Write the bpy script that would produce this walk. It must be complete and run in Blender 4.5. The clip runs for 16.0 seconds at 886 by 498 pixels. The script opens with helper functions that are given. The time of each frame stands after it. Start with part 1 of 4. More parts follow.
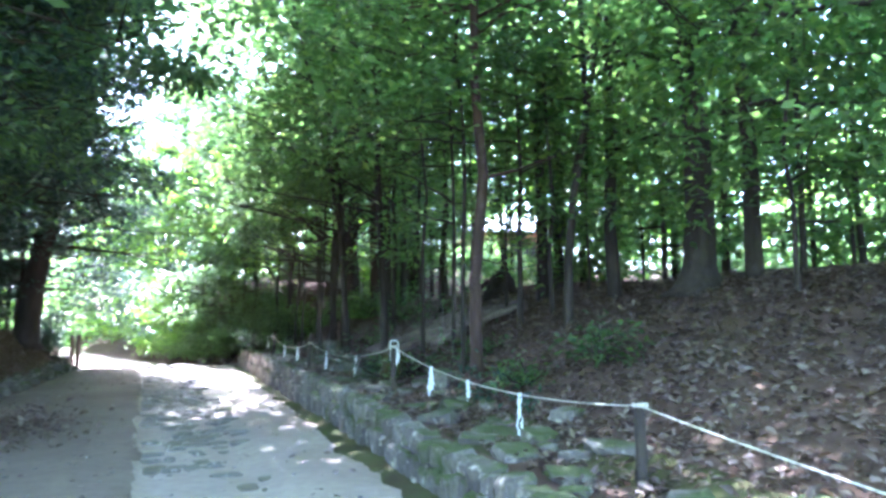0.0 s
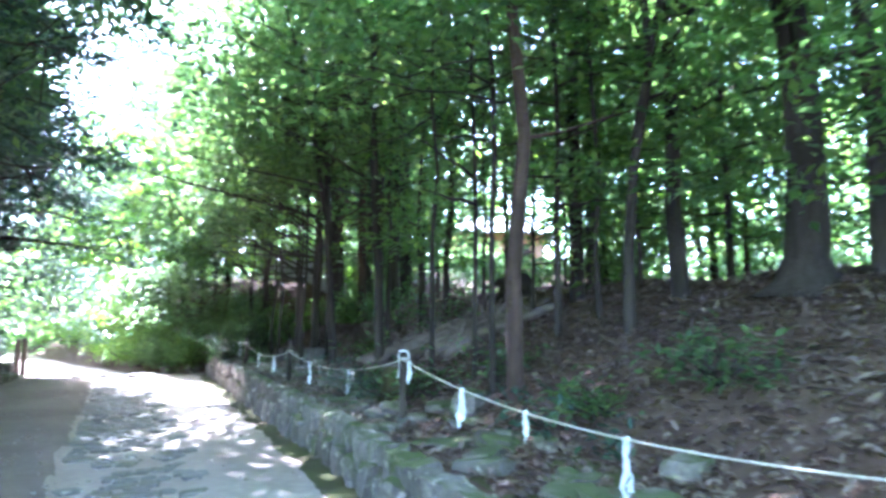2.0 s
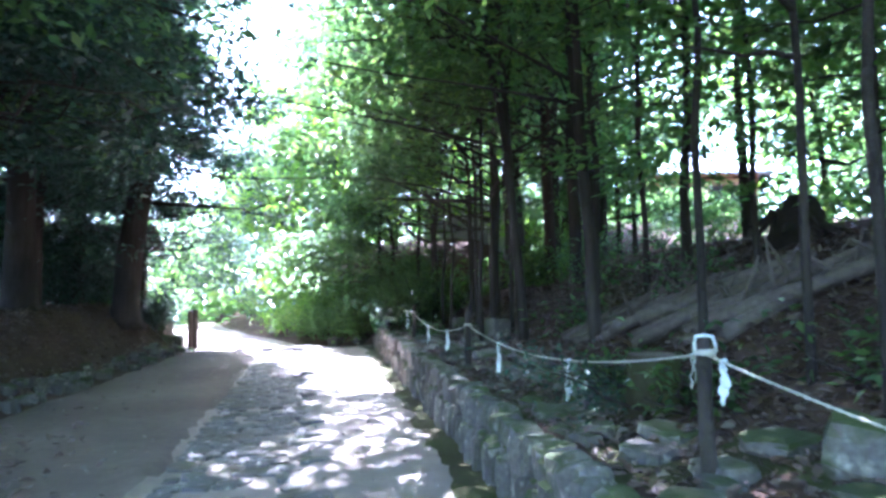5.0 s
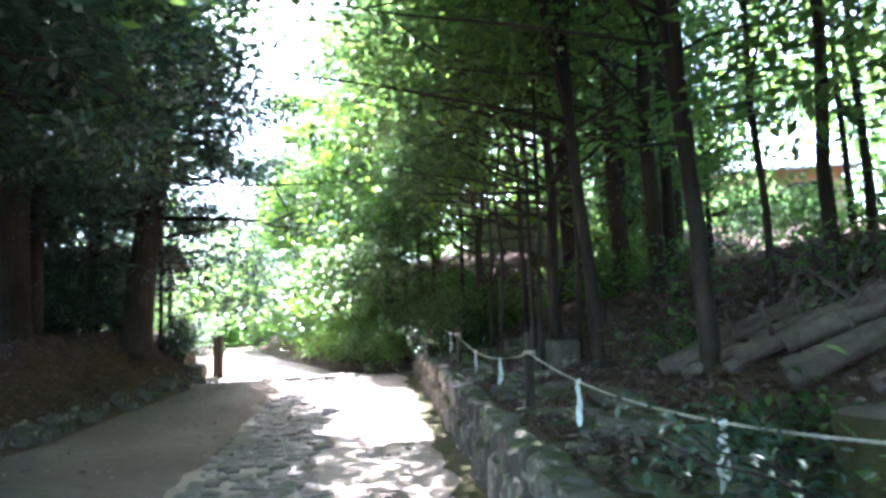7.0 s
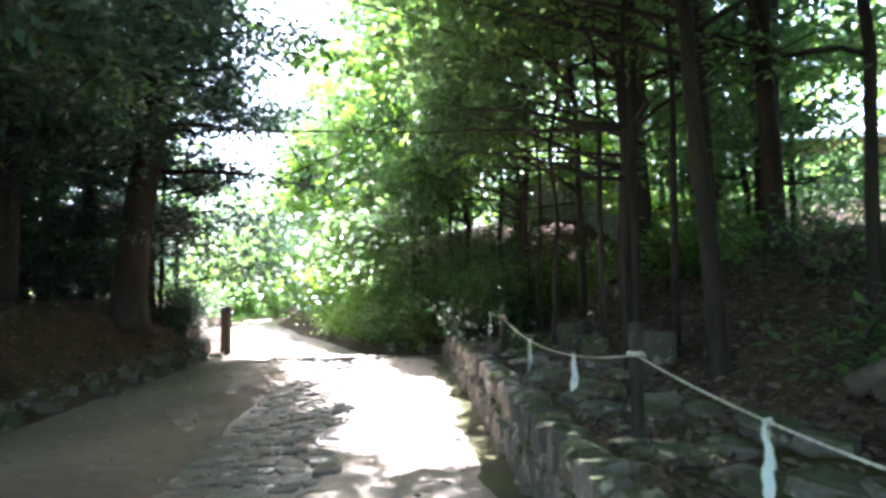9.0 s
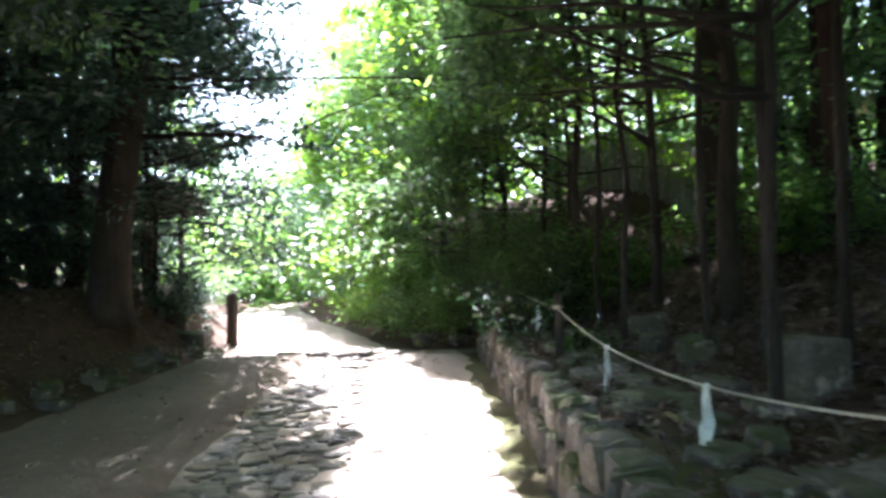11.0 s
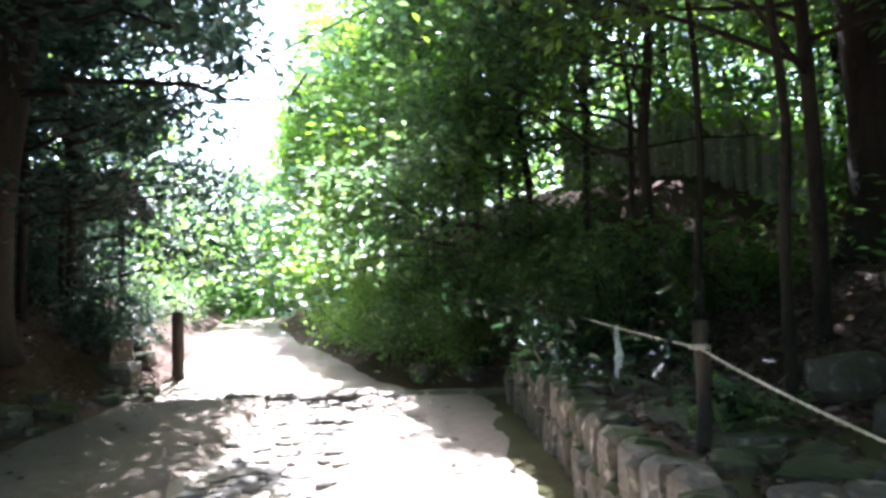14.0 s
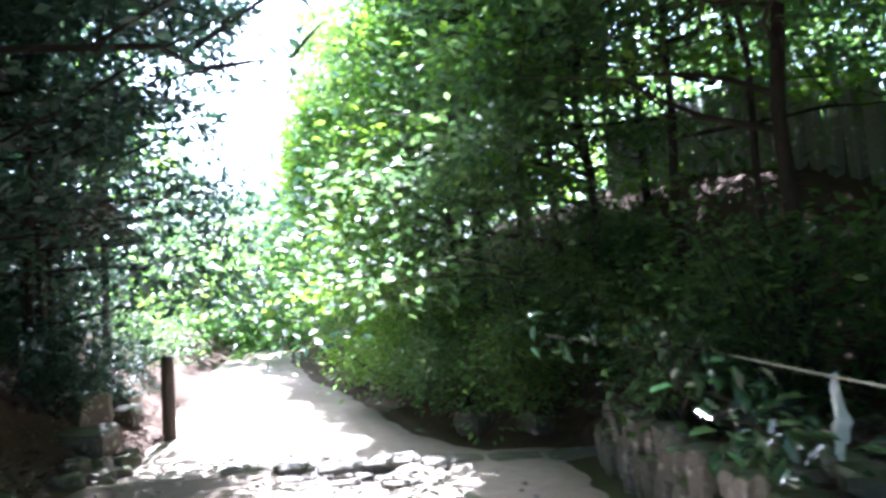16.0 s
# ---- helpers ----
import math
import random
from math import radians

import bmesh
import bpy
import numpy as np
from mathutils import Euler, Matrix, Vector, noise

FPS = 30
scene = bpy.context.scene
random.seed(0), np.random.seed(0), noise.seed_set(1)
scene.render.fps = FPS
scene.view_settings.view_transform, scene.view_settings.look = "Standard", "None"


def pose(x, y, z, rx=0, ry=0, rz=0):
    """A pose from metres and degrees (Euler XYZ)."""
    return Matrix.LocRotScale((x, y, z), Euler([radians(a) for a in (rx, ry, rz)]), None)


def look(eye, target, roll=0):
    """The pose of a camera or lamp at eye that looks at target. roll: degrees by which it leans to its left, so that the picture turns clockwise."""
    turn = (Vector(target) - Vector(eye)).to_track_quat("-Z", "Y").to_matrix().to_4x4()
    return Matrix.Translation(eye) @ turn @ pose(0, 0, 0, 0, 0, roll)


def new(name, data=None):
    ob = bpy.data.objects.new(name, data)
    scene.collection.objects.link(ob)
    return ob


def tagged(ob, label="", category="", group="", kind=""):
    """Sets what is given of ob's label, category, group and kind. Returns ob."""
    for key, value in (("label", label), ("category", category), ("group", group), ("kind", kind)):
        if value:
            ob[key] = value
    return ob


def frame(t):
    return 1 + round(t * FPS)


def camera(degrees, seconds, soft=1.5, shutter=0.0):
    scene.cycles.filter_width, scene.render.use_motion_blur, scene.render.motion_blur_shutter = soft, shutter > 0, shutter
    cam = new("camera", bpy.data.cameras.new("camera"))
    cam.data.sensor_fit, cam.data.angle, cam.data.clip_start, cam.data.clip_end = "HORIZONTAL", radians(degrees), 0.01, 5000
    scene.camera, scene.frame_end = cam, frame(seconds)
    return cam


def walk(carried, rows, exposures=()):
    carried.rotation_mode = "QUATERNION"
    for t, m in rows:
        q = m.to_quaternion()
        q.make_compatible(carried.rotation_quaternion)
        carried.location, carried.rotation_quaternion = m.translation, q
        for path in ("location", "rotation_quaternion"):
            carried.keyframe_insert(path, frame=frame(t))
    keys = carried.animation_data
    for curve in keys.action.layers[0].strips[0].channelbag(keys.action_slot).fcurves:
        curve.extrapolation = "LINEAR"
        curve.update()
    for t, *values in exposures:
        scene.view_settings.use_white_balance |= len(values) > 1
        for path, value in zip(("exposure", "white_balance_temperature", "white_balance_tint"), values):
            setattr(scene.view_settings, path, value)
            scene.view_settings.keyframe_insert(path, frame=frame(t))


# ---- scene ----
# Camera and its walk
cam = camera(67.8, 16.0, soft=3.1, shutter=0.5)
METRES, EYE, TILT, LEAN, TURN = 17.0, 1.37, 6.5, 0.0, 0.0
ROWS = [
    (0.0, 0.0, 0.0, 0.0, 0.0, 0.0, -0.0),
    (0.5, -0.0148, 0.0241, -0.0026, -3.57, 0.71, -0.63),
    (1.0, -0.0174, 0.0573, -0.0057, -5.78, 0.97, -0.84),
    (1.5, -0.0282, 0.089, -0.0103, -4.51, 1.3, -1.71),
    (2.0, -0.0296, 0.123, -0.0149, -1.98, 0.59, -0.74),
    (2.5, -0.0362, 0.1564, -0.019, 3.4, 0.53, -0.22),
    (3.0, -0.0413, 0.1876, -0.0226, 3.68, 0.36, -0.19),
    (3.5, -0.0473, 0.2234, -0.0263, 6.84, 0.41, 0.12),
    (4.0, -0.0577, 0.2541, -0.029, 10.91, -2.65, 0.47),
    (6.5, -0.0892, 0.4058, -0.046, 13.74, -1.45, 3.9),
    (7.0, -0.0996, 0.4324, -0.0491, 16.11, -0.64, 3.98),
    (7.5, -0.1097, 0.4598, -0.0532, 14.97, -0.91, 3.51),
    (8.0, -0.1208, 0.4907, -0.0561, 16.41, -1.55, 3.45),
    (10.5, -0.1797, 0.6273, -0.0687, 19.16, -3.89, 2.89),
    (11.0, -0.1885, 0.6598, -0.0719, 20.98, -4.25, 3.58),
    (11.5, -0.2069, 0.6845, -0.075, 25.26, -3.29, 3.28),
    (12.0, -0.2162, 0.7144, -0.0788, 24.84, -2.72, 3.41),
    (12.5, -0.2318, 0.7406, -0.0817, 24.78, -2.51, 3.72),
    (13.0, -0.2428, 0.7685, -0.0851, 21.64, -2.78, 3.67),
    (13.5, -0.2561, 0.7966, -0.0877, 22.51, -2.82, 3.72),
    (14.0, -0.2675, 0.8229, -0.0908, 20.14, -3.43, 3.98),
    (14.5, -0.2792, 0.8509, -0.0925, 22.03, -3.22, 5.18),
    (15.0, -0.2946, 0.8715, -0.0945, 20.26, -2.96, 5.02),
    (15.5, -0.3078, 0.901, -0.0965, 20.58, -2.06, 5.87),
    (16.0, -0.3315, 0.9207, -0.0978, 20.87, -1.46, 6.35),
]
EXPOSURES = [(0, 5.0, 4950, 24), (1.5, 5.25, 4950, 25), (3.5, 5.1, 4500, 29), (4.2, 4.9, 4550, 29), (8, 4.35, 5450, 22), (10.5, 3.9, 5500, 20), (13.5, 3.65, 5400, 19), (16, 3.75, 5050, 18)]
walk(cam, [(t, pose(0, 0, EYE, TILT, LEAN, TURN) @ pose(METRES * x, METRES * y, METRES * z, 90 + pitch, roll, yaw)) for t, x, y, z, yaw, pitch, roll in ROWS], EXPOSURES)

# World and sun: the sun stands ahead along the road
SUN_AZ, SUN_EL = 32.0, 56.0     # degrees to the left of +y, degrees up
world = bpy.data.worlds.new("sky")
scene.world = world
world.use_nodes = True
sky = world.node_tree.nodes.new("ShaderNodeTexSky")
sky.sky_type, sky.sun_disc = "NISHITA", False
sky.sun_elevation, sky.sun_rotation = radians(SUN_EL), radians(-SUN_AZ)
sky.dust_density, sky.air_density = 3.0, 1.0
backing = world.node_tree.nodes["Background"]
backing.inputs["Strength"].default_value = 0.15
world.node_tree.links.new(sky.outputs[0], backing.inputs["Color"])
sun = new("sun", bpy.data.lights.new("sun", "SUN"))
sun.data.energy, sun.data.angle, sun.data.color = 5.0, radians(0.6), (1.0, 0.95, 0.86)
sd = Vector((-math.sin(radians(SUN_AZ)) * math.cos(radians(SUN_EL)), math.cos(radians(SUN_AZ)) * math.cos(radians(SUN_EL)), math.sin(radians(SUN_EL))))
sun.matrix_world = look(sd * 50, (0, 0, 0))

# ---- plan: s runs along the road, n to its right ----
U, N = Vector((-0.4101, 0.9120, 0)), Vector((0.9120, 0.4101, 0))


def P(s, n, z=0.0):
    return U * s + N * n + Vector((0, 0, z))


def ss(a, b, x):
    t = min(1.0, max(0.0, (x - a) / (b - a)))
    return t * t * (3 - 2 * t)


def lerp_table(table, x):
    return float(np.interp(x, [a for a, b in table], [b for a, b in table]))


WALL_BASE = [(-8, 1.85), (0, 1.98), (5, 2.15), (8, 2.34), (12.5, 2.50), (16.6, 2.66), (20, 2.78), (22.4, 2.85), (23.2, 2.7), (24.2, 1.8), (25.5, 1.15), (28, 0.5), (32, -0.9), (38, -2.5), (46, -4.0), (60, -6.5)]
WALL_TOP = [(-8, 0.28), (0, 0.30), (4, 0.36), (8, 0.45), (12, 0.50), (20, 0.54)]
WALL_END = 22.3
BANK_FOOT = [(-8, -3.2), (6, -2.6), (12, -2.45), (18, -2.2), (22, -2.0), (24, -1.9), (30, -3.2), (38, -5.0), (46, -6.2), (60, -9)]
STEP_S = 23.2


def wb(s):
    return lerp_table(WALL_BASE, s)


def wt(s):
    return lerp_table(WALL_TOP, s)


def bf(s):
    return lerp_table(BANK_FOOT, s)


def bump(s, n, scale, seed=0.0):
    return noise.noise(Vector((s * scale + seed, n * scale - seed, seed * 1.7)))


def road_z(s):
    return 0.0 if s < STEP_S else -0.13 + 0.005 * (min(s, 60) - STEP_S)


def ground_z(s, n):
    """Height of the ground sheet."""
    base, foot, wall = road_z(s), bf(s), wb(s)
    z = base + 0.012 * bump(s, n, 1.6, 3.0) - 0.13 * ss(0.1, 0.5, n - foot) * ss(0.1, 0.5, wall - n)
    if n < foot:
        d = foot - n
        high = 1.15 + 0.25 * bump(s, n, 0.22, 9.0)
        z += high * ss(-0.1, 1.9, d) + 0.02 * max(0.0, min(d, 40) - 2) + 0.07 * bump(s, n, 1.1, 5.0) * ss(0, .8, d) + 0.03 * bump(s, n, 3.5, 7.0)
    e = n - wall
    if e > 0.12:
        terrace = wt(s) - 0.06
        soft = ss(WALL_END - 0.2, WALL_END + 1.6, s)
        step_up = terrace * (1 - soft) * (1 if e > 0.2 else 0) + soft * 0.5 * ss(0.1, 1.2, e)
        rise = lerp_table([(0.0, 0.0), (0.9, 0.02), (1.5, 0.2), (2.3, 0.68), (3.4, 1.2), (4.6, 1.62), (5.4, 1.72), (9, 1.8), (40, 3.0)], e)
        hill = 1.5 * ss(21, 27, s) * ss(2.6, 6.5, e)
        z += hill + step_up + rise + 0.10 * bump(s, n, 0.7, 11.0) * ss(0.8, 2.0, e) + 0.04 * bump(s, n, 3.0, 13.0) * ss(0.2, 0.8, e)
    return z


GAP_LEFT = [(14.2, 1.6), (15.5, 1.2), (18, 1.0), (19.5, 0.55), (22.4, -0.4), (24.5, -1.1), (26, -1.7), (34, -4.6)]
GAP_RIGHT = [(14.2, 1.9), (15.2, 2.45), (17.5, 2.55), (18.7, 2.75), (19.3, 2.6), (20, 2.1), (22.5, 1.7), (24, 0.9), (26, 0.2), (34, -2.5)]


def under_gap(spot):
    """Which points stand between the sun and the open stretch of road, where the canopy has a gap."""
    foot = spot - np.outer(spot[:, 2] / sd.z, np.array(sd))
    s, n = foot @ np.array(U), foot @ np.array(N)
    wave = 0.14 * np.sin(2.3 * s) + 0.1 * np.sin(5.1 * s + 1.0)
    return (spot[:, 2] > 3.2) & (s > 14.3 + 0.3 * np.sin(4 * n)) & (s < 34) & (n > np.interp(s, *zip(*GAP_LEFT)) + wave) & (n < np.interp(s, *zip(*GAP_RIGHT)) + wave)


def G(s, n, dz=0.0):
    """A point on the ground."""
    return P(s, n, ground_z(s, n) + dz)


# ---- materials ----
def material(name, build, rough=0.8, bump_strength=0.0, bump_scale=20.0, spec=0.3):
    m = bpy.data.materials.new(name)
    m.use_nodes = True
    t = m.node_tree
    b = t.nodes["Principled BSDF"]
    b.inputs["Roughness"].default_value = rough
    b.inputs["Specular IOR Level"].default_value = spec
    build(t, b)
    if bump_strength:
        nz = t.nodes.new("ShaderNodeTexNoise")
        nz.inputs["Scale"].default_value, nz.inputs["Detail"].default_value = bump_scale, 6
        geo = t.nodes.new("ShaderNodeNewGeometry")
        t.links.new(geo.outputs["Position"], nz.inputs["Vector"])
        bp = t.nodes.new("ShaderNodeBump")
        bp.inputs["Strength"].default_value, bp.inputs["Distance"].default_value = bump_strength, 0.03
        t.links.new(nz.outputs["Fac"], bp.inputs["Height"])
        t.links.new(bp.outputs["Normal"], b.inputs["Normal"])
    return m


def ramp(t, fac, stops):
    r = t.nodes.new("ShaderNodeValToRGB")
    e = r.color_ramp.elements
    while len(e) < len(stops):
        e.new(0.5)
    for k, (p, c) in zip(e, stops):
        k.position, k.color = p, (*c, 1)
    t.links.new(fac, r.inputs["Fac"])
    return r.outputs["Color"]


def noise_fac(t, scale, detail=5, stretch=None):
    geo = t.nodes.new("ShaderNodeNewGeometry")
    nz = t.nodes.new("ShaderNodeTexNoise")
    nz.inputs["Scale"].default_value, nz.inputs["Detail"].default_value = scale, detail
    src = geo.outputs["Position"]
    if stretch:
        mp = t.nodes.new("ShaderNodeMapping")
        mp.inputs["Scale"].default_value = stretch
        t.links.new(src, mp.inputs["Vector"])
        src = mp.outputs["Vector"]
    t.links.new(src, nz.inputs["Vector"])
    return nz.outputs["Fac"]


def mix(t, fac, a, b, mode="MIX"):
    m = t.nodes.new("ShaderNodeMix")
    m.data_type, m.blend_type = "RGBA", mode
    for sock, v in ((m.inputs["Factor"], fac), (m.inputs["A"], a), (m.inputs["B"], b)):
        if hasattr(v, "links"):
            t.links.new(v, sock)
        elif isinstance(v, (int, float)):
            sock.default_value = v
        else:
            sock.default_value = (*v, 1)
    return m.outputs["Result"]


def two_scale(c1, c2, c3, coarse=0.6, fine=14.0, stretch=None, amount=0.5):
    def build(t, b):
        a = ramp(t, noise_fac(t, coarse, 4), [(0.35, c1), (0.65, c2)])
        f = ramp(t, noise_fac(t, fine, 7, stretch), [(0.3, (0, 0, 0)), (0.75, (1, 1, 1))])
        mul = t.nodes.new("ShaderNodeMath")
        mul.operation = "MULTIPLY"
        t.links.new(f, mul.inputs[0])
        mul.inputs[1].default_value = amount
        t.links.new(mix(t, mul.outputs[0], a, c3), b.inputs["Base Color"])
    return build


def stone_build(c1, c2, moss, moss_amount):
    """Stone that varies from piece to piece, with moss in patches and more of it on faces that look up."""
    def build(t, b):
        info = t.nodes.new("ShaderNodeObjectInfo")
        piece = ramp(t, info.outputs["Random"], [(0.0, c1), (1.0, c2)])
        grain = mix(t, noise_fac(t, 26, 8), piece, tuple(0.45 * x for x in c1))
        lichen = ramp(t, noise_fac(t, 9, 5), [(0.58, (0, 0, 0)), (0.7, (1, 1, 1))])
        dusted = mix(t, lichen, grain, tuple(min(1, 1.5 * x) for x in c2))
        geo = t.nodes.new("ShaderNodeNewGeometry")
        sep = t.nodes.new("ShaderNodeSeparateXYZ")
        t.links.new(geo.outputs["Normal"], sep.inputs[0])
        up = t.nodes.new("ShaderNodeMath")
        up.operation = "MULTIPLY_ADD"
        t.links.new(sep.outputs["Z"], up.inputs[0])
        up.inputs[1].default_value = 0.22
        t.links.new(noise_fac(t, 2.2, 6), up.inputs[2])
        mask = ramp(t, up.outputs[0], [(max(0.05, 0.72 - moss_amount), (0, 0, 0)), (max(0.1, 0.86 - moss_amount), (1, 1, 1))])
        t.links.new(mix(t, mask, dusted, moss), b.inputs["Base Color"])
    return build


def leaf_material(name, dark, light, yellow, share=0.25, gloss=0.35, through_light=0.45, shine=0.5):
    m = bpy.data.materials.new(name)
    m.use_nodes = True
    t = m.node_tree
    b = t.nodes["Principled BSDF"]
    geo = t.nodes.new("ShaderNodeNewGeometry")
    col = ramp(t, geo.outputs["Random Per Island"], [(0.0, dark), (1 - share, light), (1.0, yellow)])
    patch = mix(t, 0.35, col, ramp(t, noise_fac(t, 0.7, 3), [(0.3, dark), (0.7, light)]))
    t.links.new(patch, b.inputs["Base Color"])
    b.inputs["Roughness"].default_value = gloss
    b.inputs["Specular IOR Level"].default_value = shine
    tr = t.nodes.new("ShaderNodeBsdfTranslucent")
    hs = t.nodes.new("ShaderNodeHueSaturation")
    hs.inputs["Saturation"].default_value, hs.inputs["Value"].default_value = 1.1, 2.3
    t.links.new(patch, hs.inputs["Color"])
    t.links.new(hs.outputs[0], tr.inputs["Color"])
    mx = t.nodes.new("ShaderNodeMixShader")
    mx.inputs[0].default_value = through_light
    t.links.new(b.outputs[0], mx.inputs[1])
    t.links.new(tr.outputs[0], mx.inputs[2])
    t.links.new(mx.outputs[0], t.nodes["Material Output"].inputs["Surface"])
    return m


DIRT = material("packed_dirt", two_scale((0.25, 0.20, 0.158), (0.34, 0.285, 0.23), (0.19, 0.15, 0.12), 0.5, 9, amount=0.55), 0.95, 0.35, 30, 0.1)
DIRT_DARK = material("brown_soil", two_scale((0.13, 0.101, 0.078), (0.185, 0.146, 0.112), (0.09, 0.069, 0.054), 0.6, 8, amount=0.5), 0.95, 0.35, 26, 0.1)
LITTER = material("leaf_litter_soil", two_scale((0.072, 0.045, 0.033), (0.112, 0.075, 0.053), (0.04, 0.026, 0.019), 0.5, 7, amount=0.7), 0.95, 0.8, 18, 0.1)
MOSS = material("moss", two_scale((0.05, 0.046, 0.02), (0.07, 0.084, 0.025), (0.068, 0.048, 0.033), 2.0, 24, amount=0.65), 0.95, 0.8, 60, 0.1)
WALL_STONE = material("mossy_wall_stone", stone_build((0.11, 0.095, 0.078), (0.25, 0.215, 0.175), (0.055, 0.064, 0.022), 0.14), 0.9, 0.6, 22)
PAVING = material("worn_paving_stone", stone_build((0.15, 0.13, 0.11), (0.27, 0.235, 0.20), (0.12, 0.10, 0.065), 0.05), 0.8, 0.5, 30)
BARK = material("dark_bark", two_scale((0.036, 0.029, 0.024), (0.07, 0.055, 0.043), (0.02, 0.016, 0.014), 1.2, 14, (1, 1, 0.12), 0.7), 0.95, 0.9, 22, 0.15)
BARK_RED = material("reddish_cedar_bark", two_scale((0.058, 0.037, 0.029), (0.09, 0.057, 0.043), (0.03, 0.02, 0.017), 1.2, 20, (1, 1, 0.06), 0.7), 0.95, 0.9, 25, 0.15)
POST_WOOD = material("weathered_post_wood", two_scale((0.04, 0.031, 0.024), (0.075, 0.057, 0.042), (0.024, 0.018, 0.015), 2.5, 22, (1, 1, 0.08), 0.6), 0.85, 0.6, 40)
ROPE = material("straw_rope", two_scale((0.55, 0.50, 0.40), (0.66, 0.61, 0.51), (0.40, 0.35, 0.27), 6, 60, amount=0.5), 0.9, 0.5, 150)
PAPER = material("white_paper", two_scale((0.74, 0.74, 0.72), (0.82, 0.82, 0.80), (0.62, 0.61, 0.58), 5, 30, amount=0.3), 0.8, 0.1, 60)
LOG = material("grey_dead_wood", two_scale((0.11, 0.085, 0.066), (0.19, 0.15, 0.12), (0.05, 0.04, 0.032), 2, 18, (1, 1, 1), 0.6), 0.9, 0.7, 30)
PLASTER = material("ochre_plank_wall", two_scale((0.36, 0.20, 0.12), (0.45, 0.26, 0.16), (0.25, 0.14, 0.09), 1.5, 16, (1, 1, 0.1), 0.5), 0.85, 0.3, 30)
PALE_STONE = material("pale_fence_stone", stone_build((0.34, 0.33, 0.31), (0.48, 0.47, 0.44), (0.16, 0.17, 0.11), 0.05), 0.85, 0.4, 20)
ROOF = material("pale_metal_roof", two_scale((0.55, 0.56, 0.57), (0.66, 0.67, 0.68), (0.45, 0.46, 0.47), 1.0, 12, amount=0.4), 0.45, 0.2, 20, 0.5)
LEAF_DARK = leaf_material("evergreen_leaf", (0.032, 0.058, 0.026), (0.080, 0.128, 0.045), (0.145, 0.195, 0.056), gloss=0.42, through_light=0.5, shine=0.35)
LEAF_CEDAR = leaf_material("cedar_leaf", (0.020, 0.040, 0.027), (0.042, 0.078, 0.047), (0.07, 0.108, 0.057), gloss=0.5, through_light=0.2, shine=0.3)
LEAF_BRIGHT = leaf_material("fresh_leaf", (0.06, 0.12, 0.018), (0.13, 0.22, 0.03), (0.22, 0.30, 0.045), 0.35, 0.4, 0.55)
LEAF_MID = leaf_material("green_leaf", (0.040, 0.074, 0.026), (0.09, 0.146, 0.042), (0.165, 0.215, 0.052), 0.3, 0.42, 0.58, 0.35)
LEAF_GLOSSY = leaf_material("glossy_leaf", (0.016, 0.036, 0.016), (0.03, 0.065, 0.024), (0.045, 0.085, 0.03), 0.2, 0.13, 0.12, 0.9)
LEAF_DRY = leaf_material("fallen_leaf", (0.055, 0.034, 0.024), (0.115, 0.078, 0.055), (0.22, 0.175, 0.13), 0.3, 0.6, 0.1)


# ---- mesh helpers ----
def mesh_of(name, verts, faces, mat, smooth=False):
    me = bpy.data.meshes.new(name)
    me.from_pydata([tuple(v) for v in verts], [], faces)
    me.materials.append(mat)
    if smooth:
        me.polygons.foreach_set("use_smooth", [True] * len(me.polygons))
    me.update()
    return me


def part_mesh(name, me, parent, label=""):
    ob = new(name, me)
    ob.parent = parent
    return tagged(ob, label=label)


def part(name, bm, mat, parent, label="", smooth=False):
    me = bpy.data.meshes.new(name)
    bm.to_mesh(me)
    bm.free()
    me.materials.append(mat)
    if smooth:
        me.polygons.foreach_set("use_smooth", [True] * len(me.polygons))
    return part_mesh(name, me, parent, label)


def thing(name, place, label, category, group="", kind=""):
    ob = new(name)
    ob.empty_display_size = 0.1
    ob.matrix_basis = Matrix.Translation(place)
    return tagged(ob, label, category, group, kind)


class Tubes:
    """Gathers tapered tubes into one mesh."""
    def __init__(self):
        self.v, self.f = [], []

    def add(self, pts, radii, sides=8, rough=0.0, rng=None):
        pts = [Vector(p) for p in pts]
        first = len(self.v)
        for i, p in enumerate(pts):
            d = (pts[min(i + 1, len(pts) - 1)] - pts[max(i - 1, 0)])
            d = d.normalized() if d.length > 1e-6 else Vector((0, 0, 1))
            a = d.orthogonal() if abs(d.z) < 0.9 else Vector((1, 0, 0)) - d * d.x
            a.normalize()
            b = d.cross(a)
            for k in range(sides):
                ang = 2 * math.pi * k / sides
                r = radii[i] * (1 + (rng.uniform(-rough, rough) if rng and rough else 0))
                self.v.append(p + (a * math.cos(ang) + b * math.sin(ang)) * r)
        for i in range(len(pts) - 1):
            for k in range(sides):
                o, q = first + i * sides, first + (i + 1) * sides
                self.f.append((o + k, o + (k + 1) % sides, q + (k + 1) % sides, q + k))
        last = first + (len(pts) - 1) * sides
        self.f.append(tuple(range(first + sides - 1, first - 1, -1)))
        self.f.append(tuple(range(last, last + sides)))

    def mesh(self, name, mat):
        return mesh_of(name, self.v, self.f, mat, True)


